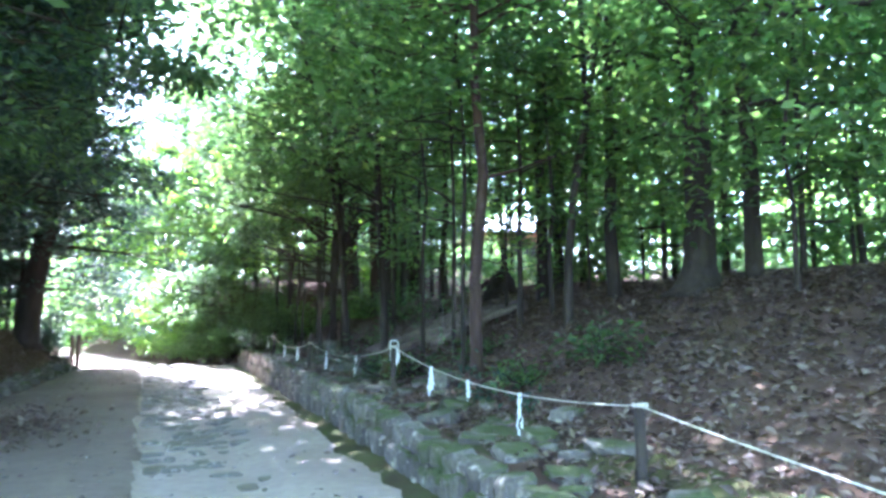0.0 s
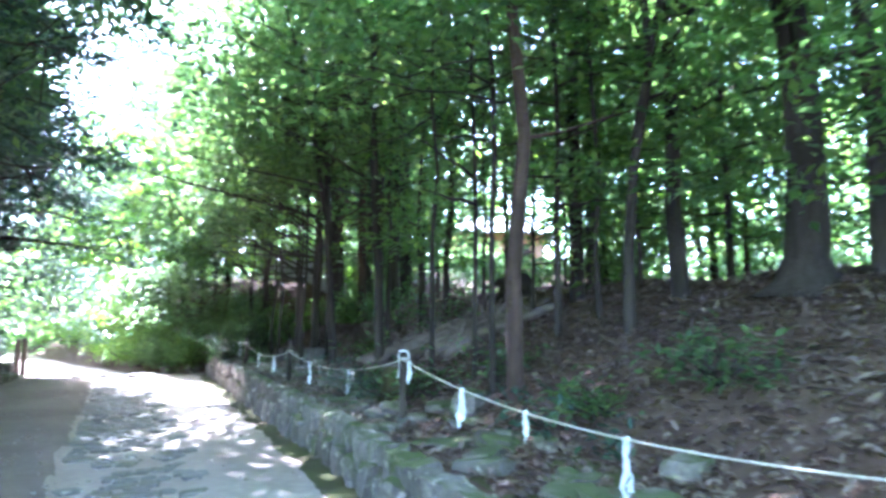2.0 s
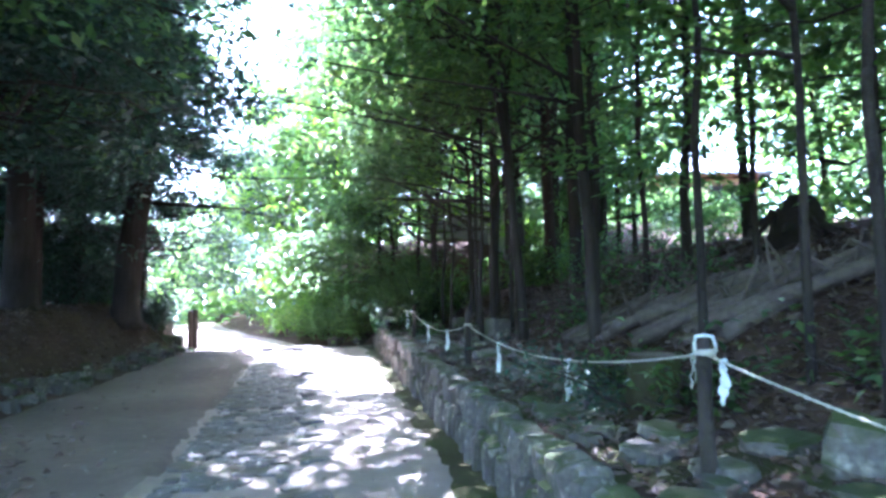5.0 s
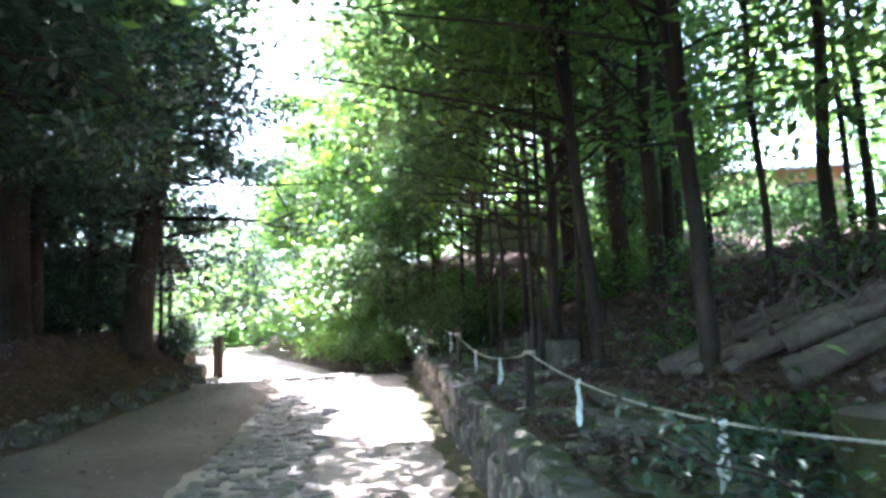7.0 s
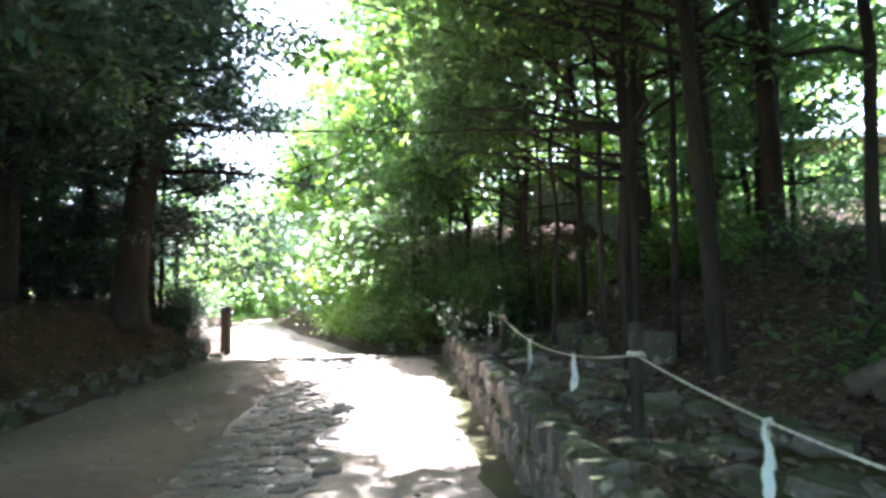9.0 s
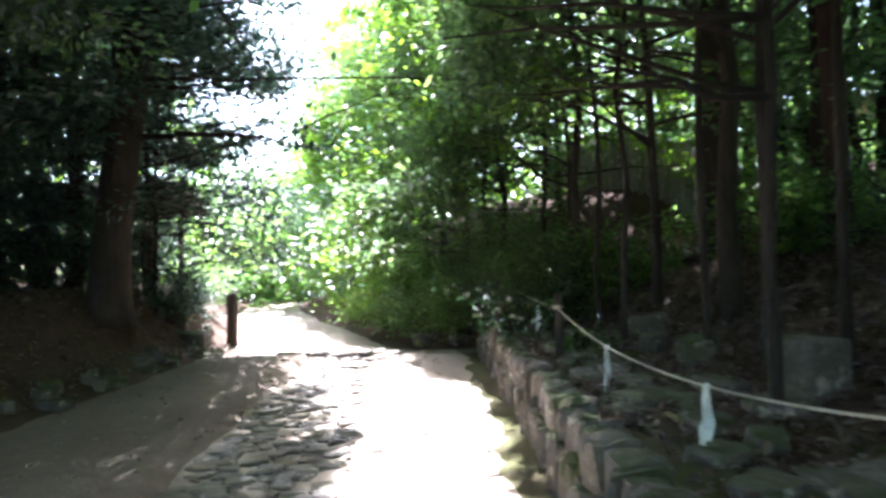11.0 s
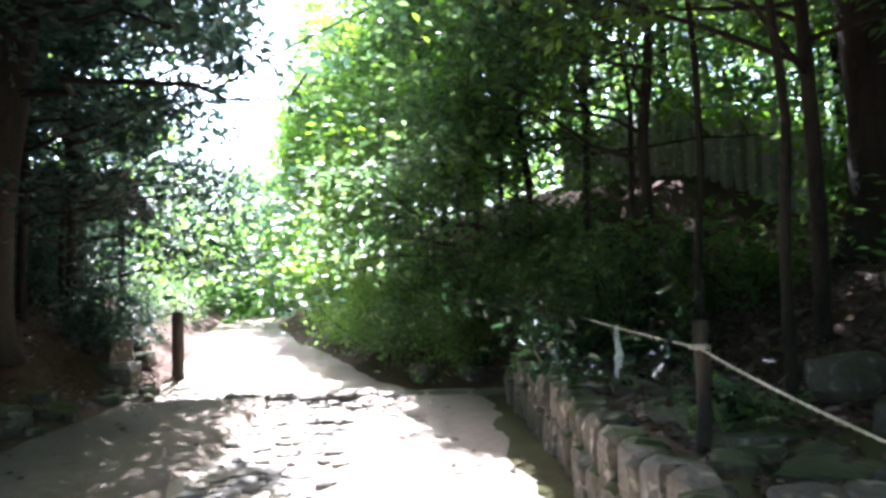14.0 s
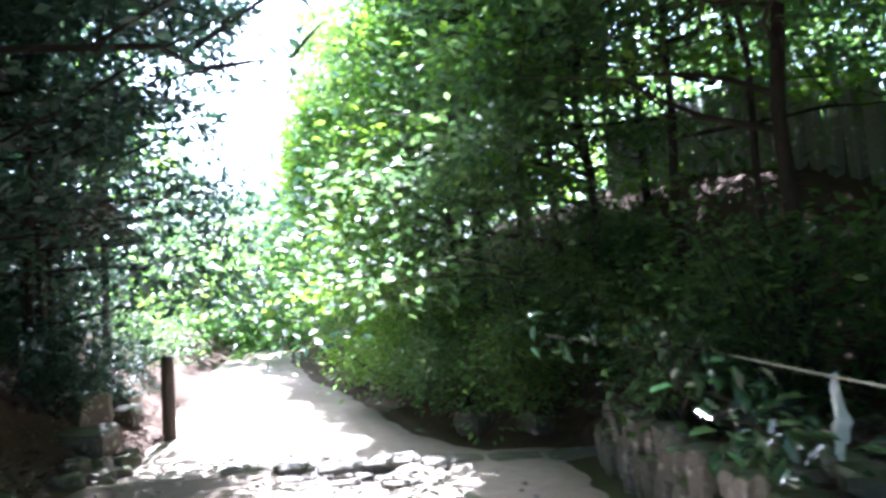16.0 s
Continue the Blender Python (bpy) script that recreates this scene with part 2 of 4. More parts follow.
def leaf_mesh(name, pos, axis, normal, length, width, mat, fold=0.18):
    """Many leaves in one mesh: each a folded six-cornered blade."""
    pos, axis, normal = np.asarray(pos, float), np.asarray(axis, float), np.asarray(normal, float)
    k = len(pos)
    axis /= np.linalg.norm(axis, axis=1)[:, None] + 1e-9
    side = np.cross(axis, normal)
    side /= np.linalg.norm(side, axis=1)[:, None] + 1e-9
    nrm = np.cross(side, axis)
    L, W = np.asarray(length)[:, None], np.asarray(width)[:, None]
    v = np.empty((k, 6, 3))
    v[:, 0] = pos
    v[:, 1] = pos + axis * L * 0.42 + side * W * 0.5 + nrm * L * fold * 0.6
    v[:, 2] = pos + axis * L * 0.78 + side * W * 0.34 + nrm * L * fold * 0.4
    v[:, 3] = pos + axis * L - nrm * L * fold * 0.6
    v[:, 4] = pos + axis * L * 0.78 - side * W * 0.34 + nrm * L * fold * 0.4
    v[:, 5] = pos + axis * L * 0.42 - side * W * 0.5 + nrm * L * fold * 0.6
    me = bpy.data.meshes.new(name)
    me.vertices.add(6 * k)
    me.vertices.foreach_set("co", v.ravel())
    base = np.arange(k)[:, None] * 6
    quads = np.concatenate([base + np.array([0, 1, 2, 3]), base + np.array([0, 3, 4, 5])], axis=1).ravel()
    me.loops.add(8 * k)
    me.loops.foreach_set("vertex_index", quads.astype(np.int32))
    me.polygons.add(2 * k)
    me.polygons.foreach_set("loop_start", np.arange(0, 8 * k, 4, dtype=np.int32))
    me.materials.append(mat)
    me.update(calc_edges=True)
    return me


def small_leaf_mesh(name, pos, axis, normal, length, width, mat):
    """Many leaves in one mesh: each a four-cornered blade, for crowns."""
    pos, axis, normal = np.asarray(pos, float), np.asarray(axis, float), np.asarray(normal, float)
    k = len(pos)
    axis = axis / (np.linalg.norm(axis, axis=1)[:, None] + 1e-9)
    side = np.cross(axis, normal)
    side /= np.linalg.norm(side, axis=1)[:, None] + 1e-9
    nrm = np.cross(side, axis)
    L, W = np.asarray(length)[:, None], np.asarray(width)[:, None]
    v = np.empty((k, 4, 3))
    v[:, 0] = pos
    v[:, 1] = pos + axis * L * 0.45 + side * W * 0.5 + nrm * L * 0.1
    v[:, 2] = pos + axis * L
    v[:, 3] = pos + axis * L * 0.45 - side * W * 0.5 + nrm * L * 0.1
    me = bpy.data.meshes.new(name)
    me.vertices.add(4 * k)
    me.vertices.foreach_set("co", v.ravel())
    me.loops.add(4 * k)
    me.loops.foreach_set("vertex_index", np.arange(4 * k, dtype=np.int32))
    me.polygons.add(k)
    me.polygons.foreach_set("loop_start", np.arange(0, 4 * k, 4, dtype=np.int32))
    me.materials.append(mat)
    me.update(calc_edges=True)
    return me


def sprays(rs, centres, per, spread, length, width, flat=0.35, droop=0.15):
    """Leaves in loose sprays round the centres: places, axes, normals, lengths, widths."""
    centres = np.asarray(centres, float)
    k = per * len(centres)
    share = rs.gamma(1.3, size=len(centres))
    pick = rs.choice(len(centres), size=k, p=share / share.sum())
    wide = rs.uniform(0.55, 1.35, len(centres))[pick][:, None]
    c = centres[pick]
    off = rs.normal(size=(k, 3)) * spread * wide * np.array([1, 1, flat])
    axis = off * np.array([1, 1, 0.5]) + rs.normal(size=(k, 3)) * spread * 0.5
    axis[:, 2] -= droop * spread
    normal = rs.normal(size=(k, 3)) * 0.45 + np.array([0, 0, 1.0])
    ln = length * rs.uniform(0.65, 1.25, k)
    return c + off, axis, normal, ln, ln * width


def bent(a, b, rs, wobble, k=6):
    a, b = Vector(a), Vector(b)
    pts = []
    for i in range(k):
        f = i / (k - 1)
        w = wobble * math.sin(math.pi * f)
        pts.append(a.lerp(b, f) + Vector((rs.normal() * w, rs.normal() * w, rs.normal() * w * 0.4)))
    return pts


def tree(seed, s, n, height, dia, label, crown_from=0.35, reach=2.0, limbs=14, per=60, leaf=0.11, spread=0.38, mat=LEAF_DARK, bark=BARK,
         lean=(0.0, 0.0), flare=1.35, name="tree", group="", fork=0.0, dead=0, droop=0.15, rise=0.35, aim=None, twigs=4, wobble=0.013, flat=0.4):
    """A tapered trunk, limbs with twigs, and a crown of leaf sprays. lean: how far the top stands off along s and n."""
    rs = np.random.RandomState(seed)
    root = G(s, n, -0.12)
    ob = thing(name, root, label, "tree", group)
    top = U * lean[0] + N * lean[1] + Vector((0, 0, height))
    spine = bent((0, 0, 0), top, rs, wobble * height ** 0.7, 9)
    r = dia / 2
    radii = [r * flare] + [r * (1 - 0.82 * (i / 8) ** 1.2) for i in range(1, 9)]
    pts = [spine[0], spine[0].lerp(spine[1], 0.12), spine[0].lerp(spine[1], 0.35)] + spine[1:]
    radii = [r * flare, r * (1 + (flare - 1) * 0.35), r * 1.04] + radii[1:]
    tb = Tubes()
    tb.add(pts, radii, 12 if dia > 0.25 else 9, 0.05, rs)
    if fork:
        f0 = spine[0].lerp(top, fork)
        tilt = U * rs.uniform(-1, 1) + N * rs.uniform(-1, 1)
        tb.add(bent(f0 - Vector((0, 0, .15)), top * 0.96 + tilt.normalized() * height * 0.16, rs, 0.06, 7), [r * 0.7 * (1 - 0.11 * i) for i in range(7)], 8, 0.05, rs)
    part_mesh("trunk", tb.mesh("trunk", bark), ob)
    centres = []

    def on_spine(f):
        x = f * 8
        i = min(7, int(x))
        return spine[i].lerp(spine[i + 1], x - i)
    for i in range(dead):
        f = rs.uniform(0.24, crown_from + 0.2)
        a, p = rs.uniform(0, 2 * math.pi), on_spine(f)
        ln = reach * rs.uniform(0.4, 1.3)
        if aim is not None and i % 4:
            a, ln = aim + rs.uniform(-0.8, 0.8), ln * 1.5
        q = p + Vector((math.cos(a), math.sin(a), rs.uniform(0.0, 0.65))) * ln
        path = bent(p, q, rs, 0.06, 5)
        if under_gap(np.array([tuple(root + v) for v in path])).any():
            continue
        lb = Tubes()
        lb.add(path, [0.026, 0.021, 0.016, 0.011, 0.006], 5)
        part_mesh("dead_branch", lb.mesh("dead_branch", bark), ob)
    for i in range(limbs):
        f = crown_from + (1 - crown_from) * (i + rs.uniform(0, 0.9)) / limbs
        f = min(f, 0.98)
        p = on_spine(f)
        a = 2.4 * i + rs.uniform(-0.5, 0.5)
        if aim is not None and rs.uniform() < 0.6:
            a = aim + rs.uniform(-0.9, 0.9)
        shrink = math.sqrt(max(0.08, 1 - ((f - crown_from) / (1.02 - crown_from)) ** 2))
        ln = reach * shrink * rs.uniform(0.6, 1.1)
        q = p + Vector((math.cos(a) * ln, math.sin(a) * ln, ln * rise * rs.uniform(0.2, 1.6)))
        lr = min(r * 0.45, 0.012 + 0.010 * ln)
        path = bent(p, q, rs, 0.07 * ln, 6)
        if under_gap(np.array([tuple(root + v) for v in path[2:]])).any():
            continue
        lb = Tubes()
        lb.add(path, [lr * (1 - 0.16 * k) for k in range(6)], 5)
        for k in range(twigs):
            g = path[min(5, 2 + k % 4)].lerp(path[min(5, 3 + k % 4)], rs.uniform())
            h = g + Vector((rs.normal(), rs.normal(), rs.normal() * 0.5)) * ln * 0.28
            lb.add([g, g.lerp(h, 0.5) + Vector((0, 0, 0.03)), h], [lr * 0.4, lr * 0.28, 0.004], 3)
            centres.append(h)
        centres.append(q)
        part_mesh("limb", lb.mesh("limb", bark), ob)
    if per and centres:
        place = np.array([tuple(c) for c in centres])
        pos, ax, nr, ln, wd = sprays(rs, place, per, spread, leaf, 0.45, flat, droop)
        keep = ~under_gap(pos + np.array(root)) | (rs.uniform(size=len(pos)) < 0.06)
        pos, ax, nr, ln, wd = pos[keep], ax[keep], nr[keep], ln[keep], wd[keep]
        part_mesh("crown", small_leaf_mesh("crown", pos, ax, nr, ln, wd, mat), ob)
    return ob


# ---- ground, road ----
def spaced(fine, lo, hi, far):
    """Grid lines: fine between lo and hi, then wider and wider out to far."""
    mid = list(np.arange(lo, hi + 1e-6, fine))
    step, x, right = fine, hi, []
    while x < far:
        step *= 1.35
        x += step
        right.append(x)
    step, x, left = fine, lo, []
    while x > -far:
        step *= 1.35
        x -= step
        left.append(x)
    return left[::-1] + mid + right


def sheet(name, ss_, qs, height, mat, base=wb):
    verts = [P(s, base(s) + q, height(s, base(s) + q)) for s in ss_ for q in qs]
    w = len(qs)
    faces = [(i * w + j, i * w + j + 1, (i + 1) * w + j + 1, (i + 1) * w + j) for i in range(len(ss_) - 1) for j in range(w - 1)]
    me = mesh_of(name, verts, faces, mat, True)
    if me.polygons[0].normal.z < 0:
        me.flip_normals()
    return new(name, me)


qs = spaced(0.22, -12, 0.0, 1800)
qs = [q for q in qs if q <= 0.0] + [0.125, 0.205] + [q for q in spaced(0.22, 0.42, 12, 1800) if q >= 0.42]
ss_lines = spaced(0.24, -6, 42, 1800)
tagged(sheet("ground", ss_lines, qs, ground_z, LITTER), "brown leaf-littered forest floor rising in banks beside the road", "ground", kind="structure")


def road_height(s, n):
    edge = min(n - bf(s), wb(s) - n)
    sunk = -0.07 * ss(-0.06, 0.02, n) * (1 - ss(0.9, 1.25, n)) if s < STEP_S else 0.0
    return sunk + road_z(s) + 0.028 + 0.03 * bump(s, n, 0.5, 21.0) * (1 if s < STEP_S else 0.4) + 0.012 * bump(s, n, 2.3, 23.0) + 0.004 * bump(s, n, 9.0, 25.0) - 0.05 * (1 - ss(-0.15, 0.35, edge))


def road_sheet(name, s0, s1, lo, hi, mat, label):
    sl = list(np.arange(s0, s1, 0.14)) + [s1]
    k = 26
    verts = []
    for s in sl:
        a, b = lo(s), hi(s)
        verts += [P(s, a + (b - a) * f, road_height(s, a + (b - a) * f)) for f in np.linspace(0, 1, k)]
    faces = [(i * k + j, i * k + j + 1, (i + 1) * k + j + 1, (i + 1) * k + j) for i in range(len(sl) - 1) for j in range(k - 1)]
    me = mesh_of(name, verts, faces, mat, True)
    if me.polygons[0].normal.z < 0:
        me.flip_normals()
    return tagged(new(name, me), label, "road", kind="structure")


def left_edge(s):
    return bf(s) + 0.1 * bump(s, 0, 0.6, 31.0)


def strip_edge(s):
    return -0.01 + 0.07 * bump(s, 0, 1.3, 33.0) + 0.05 * bump(s, 0, 4.2, 35.0) + 0.12 * bump(s, 0, 0.35, 37.0)


road_sheet("road_near", -12, STEP_S, strip_edge, lambda s: wb(s) + 0.04, DIRT, "pale packed dirt road with sunlit and shaded patches")
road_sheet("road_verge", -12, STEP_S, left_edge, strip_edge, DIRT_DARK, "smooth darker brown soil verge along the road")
road_sheet("road_far", STEP_S + 0.02, 60, left_edge, lambda s: wb(s) + 0.04, DIRT, "pale dirt road bending away below a stone step")


# ---- wall, posts, rope ----
def rock_mesh(seed, mat, size=(1, 1, 1), rough=0.18, soft=0.17, rounds=1):
    """A rounded, uneven stone of about unit size."""
    rs = np.random.RandomState(seed)
    bm = bmesh.new()
    bmesh.ops.create_cube(bm, size=1.0)
    bmesh.ops.bevel(bm, geom=bm.edges[:], offset=soft, segments=rounds, affect="EDGES", profile=0.6)
    for v in bm.verts:
        v.co = Vector((v.co.x * size[0], v.co.y * size[1], v.co.z * size[2])) * (1 + rs.uniform(-rough, rough)) + Vector(rs.uniform(-rough, rough, 3)) * 0.3
    bmesh.ops.recalc_face_normals(bm, faces=bm.faces[:])
    me = bpy.data.meshes.new("stone")
    bm.to_mesh(me)
    bm.free()
    me.materials.append(mat)
    return me


ROAD_ROT = math.atan2(U.y, U.x)
WALL_ROCKS = [rock_mesh(100 + k, WALL_STONE, rough=0.11, soft=0.26, rounds=2) for k in range(14)]


def core_wall():
    sl = list(np.arange(-8, WALL_END, 0.4)) + [WALL_END]
    prof = lambda s: [(0.14, -0.15), (0.14, wt(s) - 0.05), (0.36, wt(s) - 0.03), (0.36, -0.15)]
    verts, faces = [], []
    for s in sl:
        verts += [P(s, wb(s) + a, z) for a, z in prof(s)]
    for i in range(len(sl) - 1):
        for k in range(4):
            faces.append((i * 4 + k, i * 4 + (k + 1) % 4, (i + 1) * 4 + (k + 1) % 4, (i + 1) * 4 + k))
    faces += [(0, 1, 2, 3), tuple((len(sl) - 1) * 4 + k for k in (3, 2, 1, 0))]
    return mesh_of("wall_right", verts, faces, LITTER)


wall = tagged(new("wall_right", core_wall()), "low dry-stone retaining wall of mossy grey fieldstones", "wall", kind="structure")
rng = random.Random(5)


def stone_at(parent, mesh, place, size, turn, tip=0.0, name="stone"):
    ob = new(name, mesh)
    ob.parent = parent
    ob.matrix_basis = Matrix.LocRotScale(place, Euler((rng.uniform(-tip, tip), rng.uniform(-tip, tip), turn)), Vector(size))
    return ob


for course in range(2):
    s = -5.0
    while s < WALL_END:
        top = wt(s) + 0.02
        share = (0.62, 0.5)[course]
        hgt = top * share * rng.uniform(0.85, 1.15)
        ln = rng.uniform(0.10, 0.22) if course == 0 else rng.uniform(0.12, 0.28)
        z = hgt * 0.46 if course == 0 else top - hgt * 0.46 + rng.uniform(-0.03, 0.02)
        stone_at(wall, rng.choice(WALL_ROCKS), P(s + ln / 2, wb(s) + 0.09 + 0.05 * course + rng.uniform(-0.04, 0.04), z),
                 (ln * 1.05, rng.uniform(0.2, 0.28), hgt * 1.12), ROAD_ROT + rng.uniform(-0.14, 0.14), 0.14)
        s += ln

POSTS = [(4.46 * 0.912 - 1.31 * 0.4101 - 4.9, 3.05, 0.40), (3.53, 3.02, 0.83), (8.41, 3.06, 1.06), (13.31, 3.06, 0.99), (18.01, 3.15, 1.03), (23.5, 3.6, 1.05)]


def fence_post(s, n, top, over, loop, dia=0.078):
    base = G(s, n, -0.05)
    ob = thing("rope_post", base, "round weathered wooden post holding the straw rope", "post", "rope posts along the wall")
    h = top + over - base.z
    tb = Tubes()
    rs = np.random.RandomState(int(s * 10) + 50)
    tb.add(bent((0, 0, 0), (rs.normal() * 0.015, rs.normal() * 0.015, h), rs, 0.006, 6), [dia / 2 * x for x in (1.1, 1.02, 1, 0.98, 0.97, 0.9)], 12, 0.04, rs)
    part_mesh("shaft", tb.mesh("shaft", POST_WOOD), ob)
    rp = Tubes()
    ring = [Vector((math.cos(a), math.sin(a), 0)) * (dia / 2 + 0.008) + Vector((0, 0, h - over - 0.005 + 0.012 * a / 6.28)) for a in np.linspace(0, 2 * math.pi * 1.9, 24)]
    rp.add(ring, [0.009] * 24, 6)
    part_mesh("rope_binding", rp.mesh("rope_binding", ROPE), ob, "pale straw rope wound round the post")
    if loop:
        lp = Tubes()
        lp.add([Vector((-0.047, -0.012, h - over)), Vector((-0.05, -0.012, h - 0.03)), Vector((-0.042, -0.01, h + 0.006)), Vector((0.0, 0.0, h + 0.012)), Vector((0.042, 0.01, h + 0.004)), Vector((0.052, 0.012, h - 0.035)), Vector((0.06, 0.03, h - 0.07))], [0.009] * 7, 6)
        part_mesh("rope_end", lp.mesh("rope_end", PAPER), ob, "white rope end laid over the post top")
    return ob


for (s, n, top), over in zip(POSTS[:5], (0.05, 0.03, 0.08, 0.19, 0.14)):
    fence_post(s, n, top, over, top > 1.05)


def rope_point(i, f):
    a, b = POSTS[i], POSTS[i + 1]
    sag = (0.08, 0.17, 0.19, 0.18, 0.03)[i]
    return P(a[0] + (b[0] - a[0]) * f, a[1] + (b[1] - a[1]) * f, a[2] + (b[2] - a[2]) * f - sag * 4 * f * (1 - f))


rope = thing("straw_rope", P(POSTS[0][0], POSTS[0][1], 0), "pale twisted straw rope slung from post to post", "rope")
off = rope.matrix_basis.translation
for i in range(len(POSTS) - 1):
    tb = Tubes()
    line = [rope_point(i, f) - off for f in np.linspace(0, 1, 60)]
    for ph in (0, math.pi):
        tw = []
        for k in range(60 * 4):
            f = k / (60 * 4 - 1)
            ang = f * 2 * math.pi * 45 + ph
            tw.append(rope_point(i, f) - off + N * math.cos(ang) * 0.0034 + Vector((0, 0, math.sin(ang) * 0.0034)))
        tb.add(tw, [0.0042] * len(tw), 5)
    part_mesh("rope_span", tb.mesh("rope_span", ROPE), rope)


def paper_streamer(i, f, size=1.0, turn=0.0):
    """Zigzag folded paper strips tied to the rope by a loop."""
    top = rope_point(i, f)
    ob = thing("paper_streamer", top, "crumpled white zigzag paper streamer tied to the straw rope", "paper streamer", "paper streamers on the rope")
    rs = np.random.RandomState(int(f * 1000) + i * 77)
    for side, tall in ((-1, 0.27), (1, 0.34), (0.3, 0.16)):
        verts, steps = [], 11
        turn_by, x, w0 = rs.uniform(-0.7, 0.7), 0.0, rs.uniform(0.024, 0.034) * size
        for k in range(steps):
            f = k / (steps - 1)
            if k in (3, 6, 8):
                x += (1 if k == 6 else -1) * side * rs.uniform(0.016, 0.032) * size
                turn_by += rs.uniform(-0.5, 0.5)
            w = w0 * (0.35 + 1.1 * min(1, 2.2 * f)) * (1 if k < steps - 1 else 0.55)
            c = Vector((x + side * 0.035 * size * f, side * 0.01 + rs.uniform(-0.005, 0.005), -tall * size * f))
            d = Vector((math.cos(turn_by), math.sin(turn_by), rs.uniform(-0.15, 0.15))) * w * 0.5
            back = Vector((-math.sin(turn_by), math.cos(turn_by), 0)) * 0.0025
            verts += [c - d, c + d, c + d + back, c - d + back]
        faces = [(4 * k + j, 4 * k + (j + 1) % 4, 4 * k + 4 + (j + 1) % 4, 4 * k + 4 + j) for k in range(steps - 1) for j in range(4)]
        faces += [(3, 2, 1, 0), tuple(4 * (steps - 1) + j for j in range(4))]
        part_mesh("paper_strip", mesh_of("paper_strip", verts, faces, PAPER), ob)
    kn = Tubes()
    kn.add([Vector((-0.02, 0, 0.012)), Vector((0.0, 0.014, 0.0)), Vector((0.02, 0, -0.012)), Vector((0.0, -0.014, 0.0)), Vector((-0.02, 0, 0.012))], [0.009] * 5, 6)
    part_mesh("knot", kn.mesh("knot", PAPER), ob)
    ob.matrix_basis = Matrix.Translation(top) @ pose(0, 0, 0, 0, rs.uniform(-6, 6), math.degrees(ROAD_ROT) + turn)
    return ob


for i, f, sz in ((1, 0.322, 1.15), (1, 0.537, 0.6), (1, 0.736, 0.95), (1, 0.97, 0.6), (2, 0.357, 0.9), (2, 0.733, 0.9), (2, 0.02, 0.5), (3, 0.285, 0.95), (3, 0.636, 1.2), (4, 0.315, 1.15), (4, 0.69, 0.9)):
    paper_streamer(i, f, sz)

# ---- paving strip and step ----
paving = tagged(new("pavement_strip", mesh_of("pavement_strip", [P(s, n, road_height(s, n) - 0.11) for s in np.arange(-6, STEP_S, 0.4) for n in (-0.02, 1.12)],
                [(2 * i, 2 * i + 1, 2 * i + 3, 2 * i + 2) for i in range(len(np.arange(-6, STEP_S, 0.4)) - 1)], DIRT)), "strip of worn flat stones set in the dirt road", "pavement", kind="structure")
FLATS = [rock_mesh(200 + k, PAVING, rough=0.14) for k in range(12)]
s, spare = -2.0, bmesh.new()
while s < STEP_S - 0.1:
    n, row = rng.uniform(-0.03, 0.04), rng.uniform(0.12, 0.21)
    while n < 1.08:
        w = rng.uniform(0.12, 0.28)
        keep = 0.12 + 0.72 * ss(5, 13, s)
        if rng.random() < keep:
            place = P(s + row / 2 + rng.uniform(-0.05, 0.05), n + w / 2, road_height(s, n + w / 2) - 0.022 + 0.012 * ss(5, 11, s) + rng.uniform(-0.012, 0.012))
            size, turn, rock = (row * rng.uniform(0.85, 1.08), w * 0.96, 0.075), ROAD_ROT + rng.uniform(-0.35, 0.35), rng.choice(FLATS)
            if 11.5 < s < 20.5:
                stone_at(paving, rock, place, size, turn, 0.06, "paving_stone")
            else:
                first = len(spare.verts)
                spare.from_mesh(rock)
                spare.verts.ensure_lookup_table()
                turned = Matrix.LocRotScale(place, Euler((0, 0, turn)), Vector(size))
                for k in range(first, len(spare.verts)):
                    spare.verts[k].co = turned @ spare.verts[k].co
        n += w
    s += row
tagged(part("paving_stones_far", spare, PAVING, paving), kind="stuff")

step_ob = tagged(new("step_edge", mesh_of("step_edge", [P(STEP_S + a, n, z) for n in (-0.7, 2.9) for a, z in ((-0.1, -0.2), (-0.1, -0.01), (0.06, -0.01), (0.06, -0.2))],
                 [(0, 1, 5, 4), (1, 2, 6, 5), (2, 3, 7, 6), (3, 0, 4, 7), (0, 3, 2, 1), (4, 5, 6, 7)], LITTER)), "row of flat stones edging a low step down in the road", "step", kind="structure")
n = -0.65
while n < 2.75:
    w = rng.uniform(0.28, 0.6)
    stone_at(step_ob, rng.choice(FLATS), P(STEP_S + 0.27 - (n + 0.6) * 0.18 + rng.uniform(-0.05, 0.05) - 0.2, n + w / 2, -0.03 + rng.uniform(0, 0.04)), (rng.uniform(0.22, 0.34), w, 0.15), ROAD_ROT + rng.uniform(-0.12, 0.12), 0.06, "edging_stone")
    n += w

pebbles = bmesh.new()
for k in range(520):
    s, n = rng.uniform(1, 23), rng.uniform(-2.2, 2.3)
    first, w = len(pebbles.verts), rng.uniform(0.012, 0.045)
    pebbles.from_mesh(rng.choice(FLATS))
    pebbles.verts.ensure_lookup_table()
    placed = Matrix.LocRotScale(P(s, n, road_height(s, n) + w * 0.1), Euler((0, 0, rng.uniform(0, 6.3))), Vector((w, w * 0.8, w * 0.55)))
    for j in range(first, len(pebbles.verts)):
        pebbles.verts[j].co = placed @ pebbles.verts[j].co
me = bpy.data.meshes.new("road_pebbles")
pebbles.to_mesh(me)
pebbles.free()
me.materials.append(PAVING)
